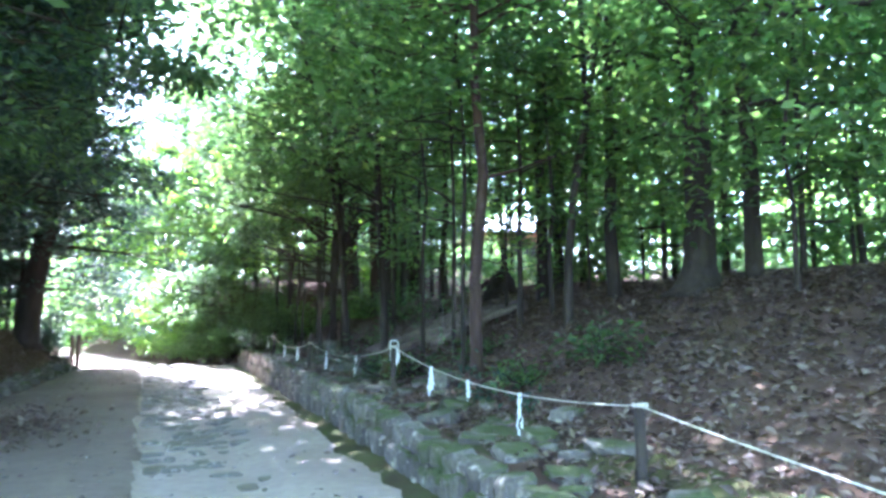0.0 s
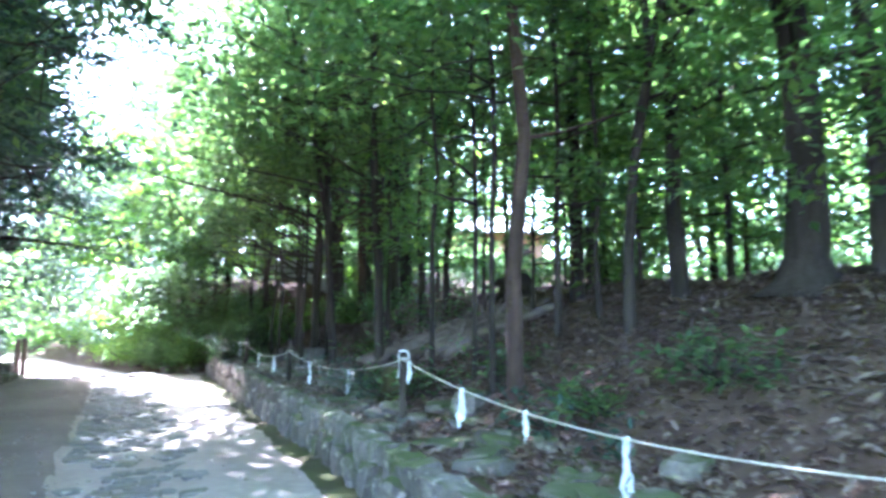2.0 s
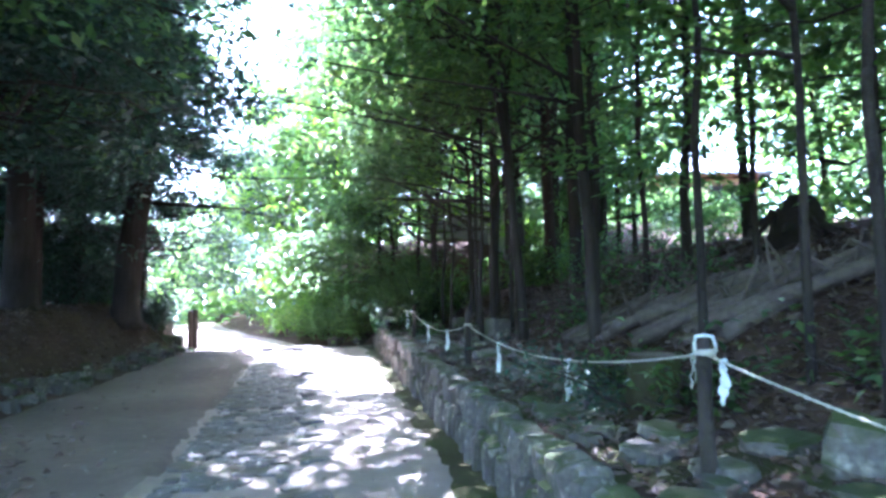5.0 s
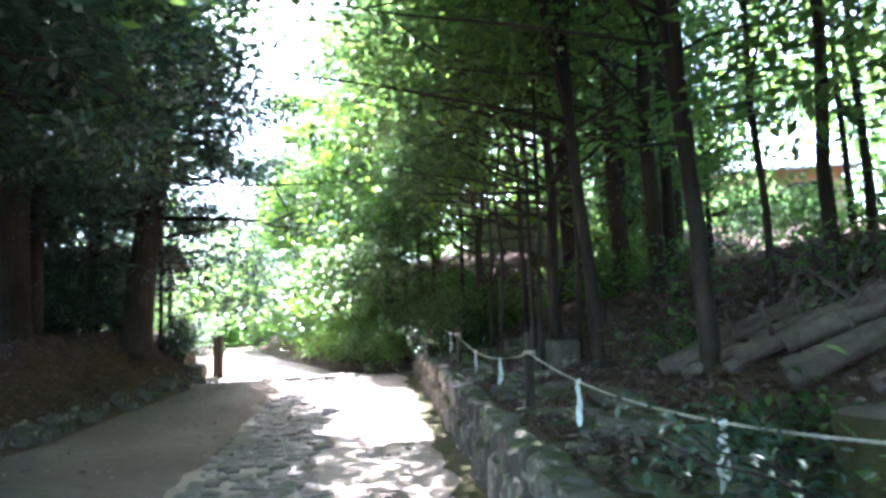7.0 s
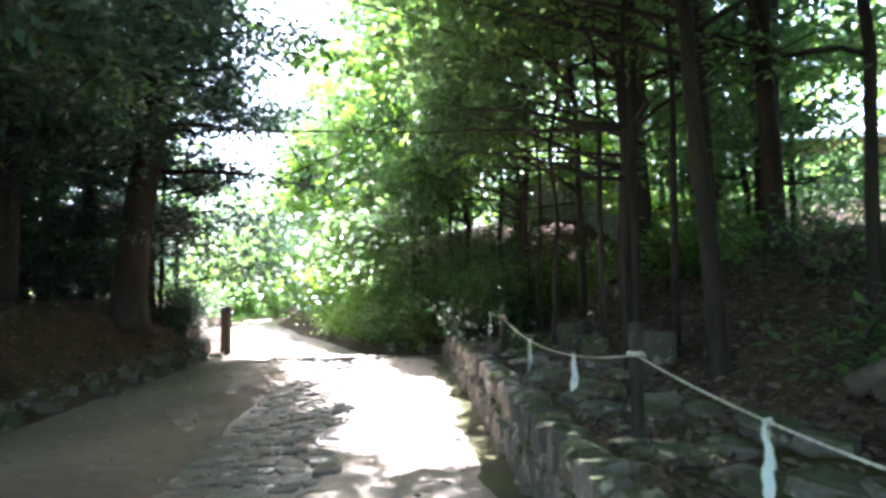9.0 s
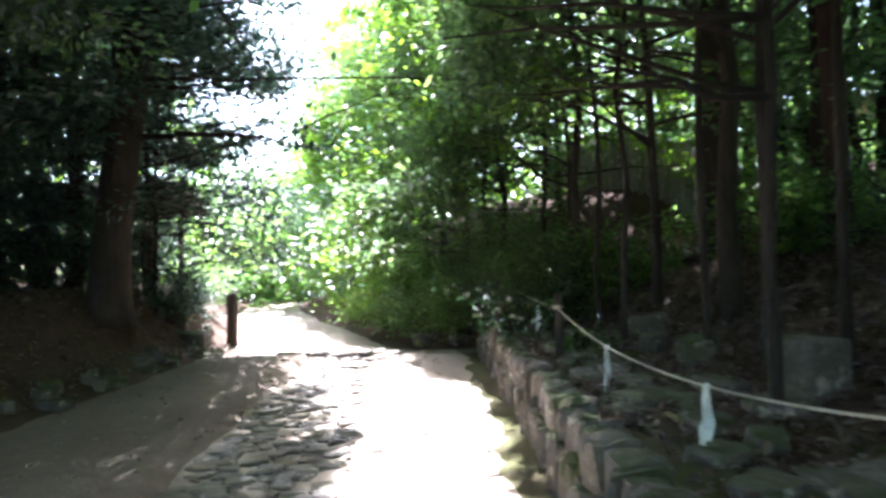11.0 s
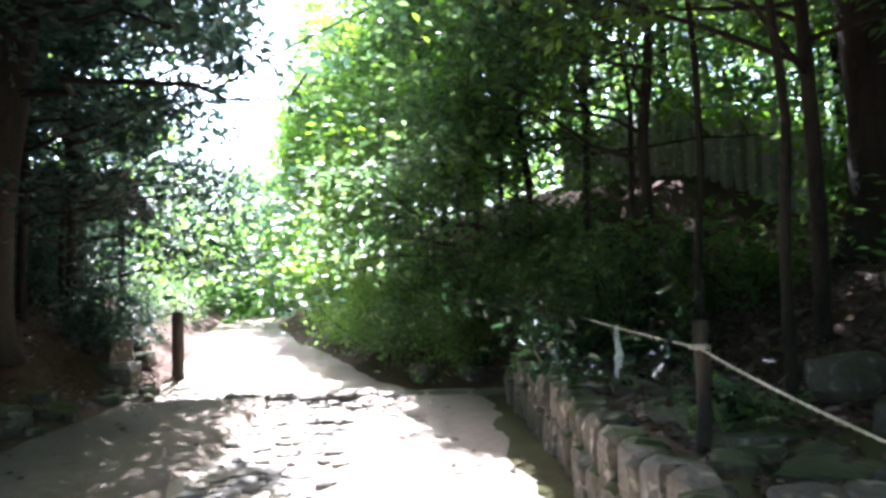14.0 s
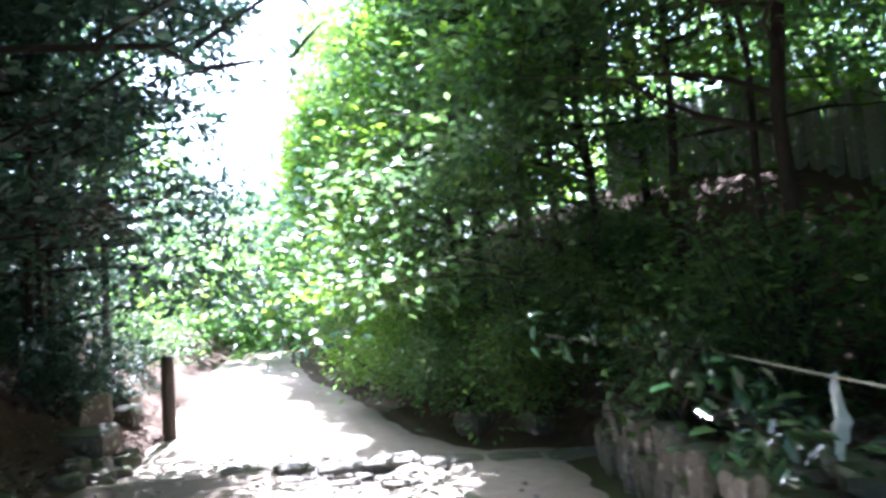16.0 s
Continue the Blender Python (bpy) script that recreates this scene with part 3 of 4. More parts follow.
tagged(new("road_pebbles", me), "small grey pebbles strewn over the dirt road", "pebbles", kind="stuff")
tagged(sheet("moss_strip", list(np.arange(-5, WALL_END + 0.3, 0.12)), list(np.linspace(-0.42, 0.06, 9)),
             lambda s, n: road_z(s) + 0.02 + 0.03 * ss(-0.45, 0.0, n - wb(s)) + 0.028 * bump(s, n, 2.2, 41.0) + 0.012 * bump(s, n, 9.0, 43.0) - 0.04 * (1 - ss(-0.5, -0.25, n - wb(s))), MOSS),
       "strip of green moss along the foot of the stone wall", "moss", kind="structure")
tagged(sheet("moss_terrace", list(np.arange(-5, WALL_END, 0.14)), list(np.linspace(0.21, 1.25, 12)),
             lambda s, n: ground_z(s, n) + 0.012 + 0.05 * bump(s, n, 1.4, 45.0) + 0.012 * bump(s, n, 8.0, 47.0), MOSS),
       "mossy narrow terrace of soil behind the stone wall", "moss", kind="structure")

# ---- stones on the terrace and at the foot of the bank ----
LOOSE = [rock_mesh(300 + k, WALL_STONE, rough=0.10, soft=0.3, rounds=2) for k in range(12)]


def boulder(s, n, size, label="mossy grey fieldstone lying on the terrace", lift=0.3, group="loose stones on the terrace"):
    ob = new("fieldstone", rng.choice(LOOSE))
    ob.matrix_basis = Matrix.LocRotScale(G(s, n, size[2] * lift), Euler((rng.uniform(-.15, .15), rng.uniform(-.15, .15), rng.uniform(0, 6.3))), Vector(size))
    return tagged(ob, label, "stone", group)


for k in range(150):
    s = rng.uniform(-1, 22)
    w = rng.uniform(0.18, 0.42)
    boulder(s, wb(s) + rng.uniform(0.4, 1.25), (w, w * rng.uniform(0.6, 1), rng.uniform(0.06, 0.13)))
for s, n, w, h in ((16.9, 4.05, 0.42, 0.36), (17.7, 4.0, 0.34, 0.3), (18.4, 4.2, 0.5, 0.4), (19.3, 3.9, 0.3, 0.26), (14.1, 3.55, 0.4, 0.2), (13.0, 3.7, 0.5, 0.18), (11.2, 3.6, 0.45, 0.2), (19.9, 3.4, 0.32, 0.2), (8.1, 3.65, 0.46, 0.42), (5.2, 3.6, 0.4, 0.2)):
    boulder(s, n, (w * 0.75, w * 0.62, h * 0.7), "rounded dark boulder at the foot of the slope", 0.35, "boulders under the slope")


def stone_block(s, n):
    bm = bmesh.new()
    bmesh.ops.create_cube(bm, size=1.0)
    bmesh.ops.scale(bm, vec=(0.34, 0.3, 0.4), verts=bm.verts[:])
    bmesh.ops.bevel(bm, geom=bm.edges[:], offset=0.025, segments=2, affect="EDGES", profile=0.6)
    for v in bm.verts:
        v.co *= 1 + 0.02 * noise.noise(v.co * 9)
    me = bpy.data.meshes.new("stone_block")
    bm.to_mesh(me)
    bm.free()
    me.materials.append(WALL_STONE)
    ob = new("stone_block", me)
    ob.matrix_basis = Matrix.LocRotScale(G(s, n, 0.17), Euler((0.03, 0.02, ROAD_ROT + 0.2)), None)
    tagged(ob, "squared dark stone block standing under the slope", "stone block")


stone_block(15.4, 4.05)
for k in range(70):
    s = rng.uniform(11, 25)
    w = rng.uniform(0.14, 0.34)
    boulder(s, bf(s) - rng.uniform(-0.05, 0.45), (w, w * 0.8, rng.uniform(0.12, 0.22)), "small rough stone set in the foot of the earth bank", 0.2, "stones along the bank foot")
for s, n, w in ((24.4, -2.4, 0.6), (25.3, -2.9, 0.7), (26.6, -2.9, 0.5), (30.5, 0.1, 0.6), (27, -3.2, 0.6), (23.9, 2.6, 0.4), (24.6, 2.0, 0.5)):
    boulder(s, n, (w, w * 0.8, w * 0.6), "grey boulder beside the bend of the road", 0.3, "boulders at the bend")

# ---- twin posts at the bend ----
for s, n, h in ((25.9, -2.03, 1.3), (26.5, -2.27, 1.22)):
    base = G(s, n, -0.1)
    ob = thing("gate_post", base, "thick upright wooden post at the road edge", "post", "pair of posts at the bend")
    rs = np.random.RandomState(int(s * 10))
    tb = Tubes()
    tb.add([Vector((0, 0, h * f)) for f in (0, 0.25, 0.5, 0.75, 0.97, 1.0)], [0.085, 0.08, 0.08, 0.078, 0.076, 0.06], 14, 0.03, rs)
    part_mesh("shaft", tb.mesh("shaft", POST_WOOD), ob)


# ---- fallen logs, stump ----
def log(a, b, r, label="fallen grey log lying on the leafy slope", lift=0.0):
    rs = np.random.RandomState(int(a[0] * 100) + int(a[1] * 10))
    p, q = G(*a, r * 0.8 + lift), G(*b, r * 0.8 + lift)
    ob = thing("fallen_log", p, label, "log", "fallen logs on the slope")
    tb = Tubes()
    tb.add(bent((0, 0, 0), q - p, rs, 0.02, 7), [r * (1 - 0.05 * k) for k in range(7)], 10, 0.07, rs)
    part_mesh("stem", tb.mesh("stem", LOG), ob)
    for k in range(3):
        sn = Tubes()
        g = (q - p) * rs.uniform(0.2, 0.9)
        sn.add([g, g + Vector((rs.normal() * .15, rs.normal() * .15, abs(rs.normal()) * .2 + .08))], [r * 0.3, r * 0.12], 6)
        part_mesh("branch_stub", sn.mesh("branch_stub", LOG), ob)


log((10.2, 4.4), (10.25, 6.1), 0.075)
log((10.75, 4.3), (10.1, 5.9), 0.06)
for k in range(14):
    s = 10.2 + k * 0.21 + rng.uniform(-0.1, 0.1)
    log((s + rng.uniform(0.0, 0.4), rng.uniform(4.15, 4.6)), (s - rng.uniform(0.2, 0.7), rng.uniform(5.2, 6.2)), rng.uniform(0.045, 0.085), lift=rng.uniform(0, 0.08))
for k in range(8):
    s, n = rng.uniform(12, 20), rng.uniform(4.4, 5.6)
    log((s, n), (s + rng.uniform(-0.7, 0.7), n + rng.uniform(0.3, 0.6)), rng.uniform(0.015, 0.035), "thin dead branch lying on the leafy slope")


def stump(s, n):
    base = G(s, n, -0.1)
    ob = thing("uprooted_stump", base, "dark uprooted stump with splayed roots on the slope crest", "stump")
    rs = np.random.RandomState(9)
    tb = Tubes()
    tb.add([Vector((0, 0, 0)), Vector((0, 0, 0.2)), Vector((0.03, 0, 0.45)), Vector((0.05, 0.02, 0.62))], [0.42, 0.3, 0.24, 0.14], 12, 0.2, rs)
    part_mesh("bole", tb.mesh("bole", BARK), ob)
    for k in range(9):
        a = k * 0.7 + rs.uniform(-.2, .2)
        d = Vector((math.cos(a), math.sin(a), 0))
        rt = Tubes()
        rt.add([Vector((0, 0, 0.25)), d * 0.3 + Vector((0, 0, 0.2 + rs.uniform(0, .25))), d * 0.55 + Vector((0, 0, 0.05 + rs.uniform(0, .3)))], [0.09, 0.06, 0.02], 7)
        part_mesh("root", rt.mesh("root", BARK), ob)


stump(12.1, 6.75)


def cut_stump(s, n):
    base = G(s, n, -0.08)
    ob = thing("cut_stump", base, "sawn mossy tree stump on the terrace", "stump")
    rs = np.random.RandomState(19)
    tb = Tubes()
    tb.add([Vector((0, 0, z)) for z in (0, 0.1, 0.3, 0.44, 0.46)], [0.25, 0.21, 0.19, 0.19, 0.175], 16, 0.05, rs)
    part_mesh("bole", tb.mesh("bole", MOSS), ob)
    tp = Tubes()
    tp.add([Vector((0, 0, 0.455)), Vector((0, 0, 0.468))], [0.17, 0.168], 16, 0.02, rs)
    part_mesh("cut_face", tp.mesh("cut_face", LOG), ob, "grey sawn top")


cut_stump(9.85, 3.58)

# ---- house beyond the slope ----
def house(s, n):
    base = G(s, n, -0.4)
    ob = thing("house", base, "small brown-walled house with a pale hipped roof behind the trees", "house")
    ob.matrix_basis = Matrix.Translation(base) @ pose(0, 0, 0, 0, 0, 6)
    L, W, H, R, E = 2.1, 2.0, 2.3, 1.05, 0.55

    def boxed(name, lo, hi, mat, label=""):
        bm = bmesh.new()
        bmesh.ops.create_cube(bm, size=1.0)
        for v in bm.verts:
            v.co = Vector([lo[i] + (v.co[i] + 0.5) * (hi[i] - lo[i]) for i in range(3)])
        bmesh.ops.bevel(bm, geom=bm.edges[:], offset=0.01, segments=1, affect="EDGES")
        return part(name, bm, mat, ob, label)
    boxed("wall_front", (-L, W - 0.15, 0), (L, W, H), PLASTER)
    boxed("wall_back", (-L, -W, 0), (L, -W + 0.15, H), PLASTER)
    boxed("wall_side", (-L, -W + 0.15, 0), (-L + 0.15, W - 0.15, H), PLASTER)
    boxed("wall_side", (L - 0.15, -W + 0.15, 0), (L, W - 0.15, H), PLASTER)
    v = [(-L - E, -W - E, H), (L + E, -W - E, H), (L + E, W + E, H), (-L - E, W + E, H), (-0.4, 0, H + R), (0.4, 0, H + R)]
    v += [(x, y, z - 0.1) for x, y, z in v]
    f = [(0, 1, 5, 4), (1, 2, 5), (2, 3, 4, 5), (3, 0, 4), (7, 6, 10, 11), (8, 7, 11), (9, 8, 11, 10), (6, 9, 10), (0, 6, 7, 1), (1, 7, 8, 2), (2, 8, 9, 3), (3, 9, 6, 0)]
    part_mesh("roof", mesh_of("roof", v, f, ROOF), ob, "pale metal hipped roof")
    for x in (-1.5, 0.3):
        boxed("shutter", (x, W + 0.004, 0.8), (x + 1.1, W + 0.05, 1.8), POST_WOOD, "dark wooden shutter")
        boxed("shutter", (x, -W - 0.05, 0.8), (x + 1.1, -W - 0.004, 1.8), POST_WOOD, "dark wooden shutter")


house(30.2, 16.9)


# ---- stone fence on the hillside ----
fence = thing("stone_fence", G(26, 7.0), "row of pale upright stone slabs on the wooded hillside", "fence")
off2 = fence.matrix_basis.translation
SLAB = rock_mesh(333, PALE_STONE, rough=0.03)
for k in range(24):
    s, n = 23.2 + k * 0.27, 7.1 - 0.07 * k
    ob = new("slab", SLAB)
    ob.parent = fence
    h = rng.uniform(1.25, 1.45)
    ob.matrix_basis = Matrix.LocRotScale(G(s, n, h / 2 - 0.1) - off2, Euler((rng.uniform(-.03, .03), rng.uniform(-.03, .03), ROAD_ROT)), Vector((0.2, 0.16, h)))


# ---- shelter behind the left bank ----
def shelter(s, n):
    base = G(s, n, -0.2)
    ob = thing("shelter", base, "dark open wooden shelter with a low roof behind the bank", "shelter")
    ob.matrix_basis = Matrix.Translation(base) @ pose(0, 0, 0, 0, 0, math.degrees(ROAD_ROT) + 90)
    for x in (-1.6, 1.6):
        for y in (-1.0, 1.0):
            tb = Tubes()
            tb.add([Vector((x, y, 0)), Vector((x, y, 2.25))], [0.07, 0.07], 8)
            part_mesh("post", tb.mesh("post", POST_WOOD), ob)
    v = [(-2.1, -1.5, 2.1), (2.1, -1.5, 2.1), (2.1, 1.5, 2.1), (-2.1, 1.5, 2.1), (-2.1, 0, 2.75), (2.1, 0, 2.75)]
    v += [(x, y, z - 0.09) for x, y, z in v]
    f = [(0, 1, 5, 4), (2, 3, 4, 5), (7, 6, 10, 11), (9, 8, 11, 10), (0, 6, 7, 1), (2, 8, 9, 3), (1, 7, 11, 5), (5, 11, 8, 2), (3, 9, 10, 4), (4, 10, 6, 0)]
    part_mesh("roof", mesh_of("roof", v, f, BARK), ob)


shelter(27.5, -5.6)

# ---- trees of the right slope ----
TO_LEFT, TO_RIGHT = math.atan2(-N.y, -N.x), math.atan2(N.y, N.x)
MID = "slender dark-barked evergreen tree on the leaf-littered slope"
RG = "trees of the right slope"
tree(1, 7.6, 3.9, 11, 0.17, "straight reddish-barked cedar beside the roped terrace", 0.42, 2.4, 24, 40, 0.14, mat=LEAF_MID, bark=BARK_RED, dead=6)
tree(2, 6.3, 6.4, 9, 0.40, "thick dark tree with flared roots on the slope", 0.24, 3.2, 22, 34, 0.15, 0.45, flare=2.6, rise=0.15, mat=LEAF_MID, aim=TO_LEFT)
tree(3, 7.7, 6.2, 9, 0.2, MID, 0.26, 2.4, 18, 36, 0.14, lean=(0.8, 0.6), group=RG, mat=LEAF_MID)
tree(4, 12.49, 4.35, 10, 0.155, "forked dark-barked tree on the slope edge", 0.42, 2.3, 16, 36, 0.13, fork=0.22, lean=(0.2, -0.3), dead=10, aim=TO_LEFT, mat=LEAF_MID)
tree(5, 14.3, 4.12, 9, 0.15, MID, 0.4, 2.2, 15, 36, 0.13, fork=0.3, lean=(0, -.5), dead=12, aim=TO_LEFT, group=RG, mat=LEAF_MID)
tree(6, 17.5, 4.65, 9, 0.2, MID, 0.32, 2.2, 18, 60, 0.13, dead=14, aim=TO_LEFT, group=RG)
tree(7, 16.1, 4.2, 8, 0.09, MID, 0.36, 1.8, 16, 70, 0.12, dead=10, group=RG, mat=LEAF_MID)
tree(8, 12.7, 5.7, 9, 0.13, MID, 0.36, 1.9, 16, 70, 0.13, dead=6, group=RG, mat=LEAF_MID)
tree(9, 13.1, 5.36, 8, 0.08, MID, 0.4, 1.5, 14, 60, 0.13, dead=4, group=RG, mat=LEAF_MID)
tree(10, 9.1, 4.27, 8, 0.065, MID, 0.42, 1.5, 12, 60, 0.13, dead=4, group=RG)
tree(11, 18.9, 6.5, 9, 0.2, MID, 0.28, 2.2, 18, 70, 0.14, dead=8, group=RG)
tree(12, 7.45, 5.2, 8, 0.13, "leaning forked dark tree on the leafy slope", 0.34, 2.0, 14, 36, 0.14, lean=(0.5, 0.9), fork=0.3, mat=LEAF_MID)
tree(13, 10.0, 6.8, 10, 0.2, MID, 0.28, 2.4, 18, 38, 0.14, group=RG)
tree(14, 20.4, 6.0, 11, 0.5, "thick old tree with a flared base on the slope", 0.32, 3.0, 22, 65, 0.14, flare=2.2, dead=16, aim=TO_LEFT)
tree(15, 17.7, 5.85, 11, 0.24, "straight reddish-barked cedar on the leafy slope", 0.36, 2.0, 20, 70, 0.13, bark=BARK_RED, dead=18, aim=TO_LEFT)
tree(16, 15.9, 5.6, 10, 0.22, MID, 0.36, 2.2, 18, 60, 0.13, dead=16, aim=TO_LEFT, group=RG)
tree(17, 19.2, 4.6, 8, 0.12, MID, 0.26, 2.2, 18, 60, 0.12, dead=10, aim=TO_LEFT, group=RG)
tree(18, 13.8, 5.0, 8, 0.1, MID, 0.36, 1.7, 14, 70, 0.13, dead=6, group=RG, mat=LEAF_MID)
tree(19, 3.2, 5.6, 9, 0.22, MID, 0.26, 2.8, 18, 28, 0.14, mat=LEAF_MID, aim=TO_LEFT, rise=0.15, group=RG)
tree(22, 0.5, 4.6, 10, 0.25, MID, 0.34, 3.2, 20, 36, 0.13, mat=LEAF_MID, aim=TO_LEFT, group=RG)
tree(23, 21.6, 4.3, 9, 0.14, MID, 0.2, 2.2, 22, 60, 0.13, aim=TO_LEFT, group=RG)
tree(24, 15.2, 3.75, 8, 0.07, MID, 0.42, 1.9, 12, 45, 0.12, dead=10, aim=TO_LEFT, group=RG, mat=LEAF_MID)

for k, (s, n) in enumerate(((5.2, 6.9), (10.16, 4.2), (11.7, 5.9), (8.4, 5.6), (2.6, 5.4), (16.8, 4.1), (18.7, 4.05), (8.3, 4.05), (15.4, 4.3), (20.2, 4.2), (22.0, 4.3))):
    tree(26 + k, s, n, 7.5, 0.075, "slim tree at the slope foot with boughs over the terrace", 0.42, 2.6 if 8 < s < 11 or s > 14 else 2.2, 16 if s > 12 else 14, 54 if s > 12 else 36, 0.16, 0.4, mat=LEAF_DARK if s > 18 else LEAF_MID, aim=TO_LEFT, rise=0.0, flat=0.3, group="slim trees at the slope foot")

# ---- trees of the left bank ----
LB = "slim dark tree standing on the earth bank"
LG = "trees of the left bank"
tree(20, 22.4, -3.1, 14, 0.62, "tall thick dark-barked cedar on the earth bank", 0.20, 3.5, 40, 100, 0.14, 0.42, mat=LEAF_CEDAR, flare=1.7, lean=(0.3, 1.3), aim=TO_RIGHT, rise=-0.15)
tree(21, 20.0, -4.45, 14, 0.58, "tall thick dark-barked cedar on the earth bank", 0.24, 2.6, 34, 90, 0.14, 0.42, mat=LEAF_CEDAR, flare=1.5, rise=-0.1)
for k, (s, n, h, d, cf, rc) in enumerate(((12.8, -4.6, 11, 0.28, 0.24, 4.5), (10.2, -5.2, 11, 0.25, 0.24, 4.2), (15.2, -4.9, 11, 0.24, 0.24, 4.2), (17.6, -4.8, 11, 0.22, 0.24, 3.8),
                                           (20.6, -6.0, 9, 0.14, 0.2, 2.2), (21.6, -5.0, 9, 0.16, 0.25, 2.2), (23.2, -5.4, 9, 0.18, 0.2, 2.2), (24.2, -3.6, 9, 0.13, 0.14, 2.9),
                                           (24.9, -3.3, 8, 0.10, 0.10, 2.5), (26.0, -3.9, 10, 0.12, 0.12, 2.8), (18.6, -6.6, 10, 0.2, 0.2, 2.4), (27.5, -4.4, 10, 0.14, 0.12, 2.6), (29.0, -5.0, 8, 0.14, 0.15, 2.2))):
    tree(60 + k, s, n, h, d, LB, cf, rc, 26, 92 if k < 4 else 72, 0.15, 0.42, mat=LEAF_CEDAR, aim=TO_RIGHT if k < 4 or k in (7, 8) else None, rise=0.1, group=LG, dead=5)

# leafy young trees along the crest and on the hillside
for k, (s, n, h) in enumerate(((2.0, 7.2, 6.5), (4.2, 7.6, 6), (5.6, 8.6, 7), (8.2, 7.6, 6.5), (9.4, 9.4, 7), (8.7, 5.2, 6.5), (7.2, 9.8, 7))):
    tree(300 + k, s, n, h, 0.09, "leafy young evergreen on the crest of the slope", 0.10 if n > 5.5 else 0.26, 1.9, 16, 36, 0.14, 0.42, mat=LEAF_MID, rise=0.1, flat=0.3, group="young evergreens on the crest")
for k, (s, n, h) in enumerate(((20.8, 8.2, 8), (24.2, 8.4, 8), (22.4, 10.2, 9), (27.0, 10.0, 9), (25.4, 8.7, 8), (29.0, 8.0, 8), (21.4, 9.2, 8))):
    tree(320 + k, s, n, h, 0.14, "dark leafy tree on the wooded hillside", 0.12, 2.3, 22, 75, 0.16, 0.45, mat=LEAF_MID if k > 5 else LEAF_DARK, rise=0.1, group="hillside trees", dead=5)
tree(290, 7.5, -3.7, 9, 0.22, "evergreen tree holding low boughs over the road", 0.42, 4.2, 22, 110, 0.13, 0.4, aim=TO_RIGHT, rise=-0.02, flat=0.35, droop=0.4)
tree(291, 37.0, 1.6, 15, 0.35, "tall dark cedar beyond the bend of the road", 0.15, 2.6, 34, 80, 0.22, 0.5, mat=LEAF_CEDAR, rise=-0.05)
tree(293, 31.0, 1.3, 8.5, 0.14, "leafy tree with sunlit boughs reaching over the far road", 0.36, 4.2, 22, 90, 0.17, 0.4, mat=LEAF_BRIGHT, rise=0.05, flat=0.25, aim=TO_LEFT)
for k, (s, n) in enumerate(((11.5, -4.0), (14.2, -4.1), (16.4, -4.2))):
    tree(295 + k, s, n, 9, 0.16, "slim dark tree on the earth bank with boughs over the verge", 0.30, 4.3 if s < 13 else 3.6, 22, 95 if s < 13 else 80, 0.15, 0.42, mat=LEAF_CEDAR if k % 2 else LEAF_DARK, aim=TO_RIGHT, rise=0.0, flat=0.3, group=LG)

for k, (s, n, h) in enumerate(((3.2, 6.3, 4.6), (4.6, 6.0, 4.2), (6.9, 7.2, 5.0), (8.6, 6.4, 4.4), (9.8, 5.6, 4.0), (10.8, 7.4, 5.2), (12.0, 7.8, 5.0), (6.0, 9.0, 5.6), (3.4, 8.8, 5.4), (9.0, 10.6, 5.0), (11.0, 11.0, 5.4), (12.6, 10.2, 5.0), (14.6, 11.6, 5.4), (7.0, 11.2, 5.2), (5.2, 10.6, 5.0), (10.3, 9.0, 4.6), (4.0, 12.5, 5.5))):
    tree(340 + k, s, n, h, 0.06, "bushy young evergreen filling the gaps on the slope", 0.20 if n < 8.5 else 0.06, 1.9, 16, 42, 0.14, 0.36, mat=LEAF_MID, rise=0.05, flat=0.25, group="young evergreens on the slope")

# ---- woods further off ----
for k, (s, n) in enumerate(((13.0, 9.5), (16.0, 9.0), (11.0, 10.5), (18.5, 10.8))):
    tree(330 + k, s, n, 9, 0.15, MID, 0.3, 2.2, 16, 44, 0.22, 0.5, mat=LEAF_MID, group=RG)
r3 = random.Random(11)
for k in range(18):
    s, n = r3.uniform(-2, 34), r3.uniform(8.5, 18)
    if (10 < n and abs(s - 30) < 5) or abs((n - 1.6) / max(s - 8, 1) - 0.66) < 0.12:
        continue
    tree(140 + k, s, n, r3.uniform(7, 10), r3.uniform(0.08, 0.2), MID, r3.uniform(0.2, 0.4), 2.0, 14, 40, 0.22, 0.5, mat=LEAF_MID if k % 3 == 0 else LEAF_DARK, lean=(r3.uniform(-.6, .6), r3.uniform(-.6, .6)), group=RG)
for k in range(17):
    s, n = r3.uniform(-2, 36), r3.uniform(-17, -7)
    tree(180 + k, s, n, r3.uniform(8, 12), r3.uniform(0.1, 0.25), LB, r3.uniform(0.15, 0.3), 2.2, 16, 60, 0.23, 0.5, mat=LEAF_CEDAR if k % 2 else LEAF_DARK, group=LG)
for k, (s, n) in enumerate(((24.5, -8.0), (26.5, -9.5), (28.5, -7.2), (30.5, -8.6), (32.5, -7.6), (34.5, -9.4), (29.5, -11.0), (23.0, -9.5))):
    tree(370 + k, s, n, 9, 0.16, LB, 0.08, 2.2, 18, 60, 0.2, 0.48, mat=LEAF_CEDAR, rise=0.1, flat=0.35, group=LG)
# added tall trees, crowns mostly out of view, to shade road, verge and slope
OH = "tall evergreen tree added to shade the road, crown mostly out of view"
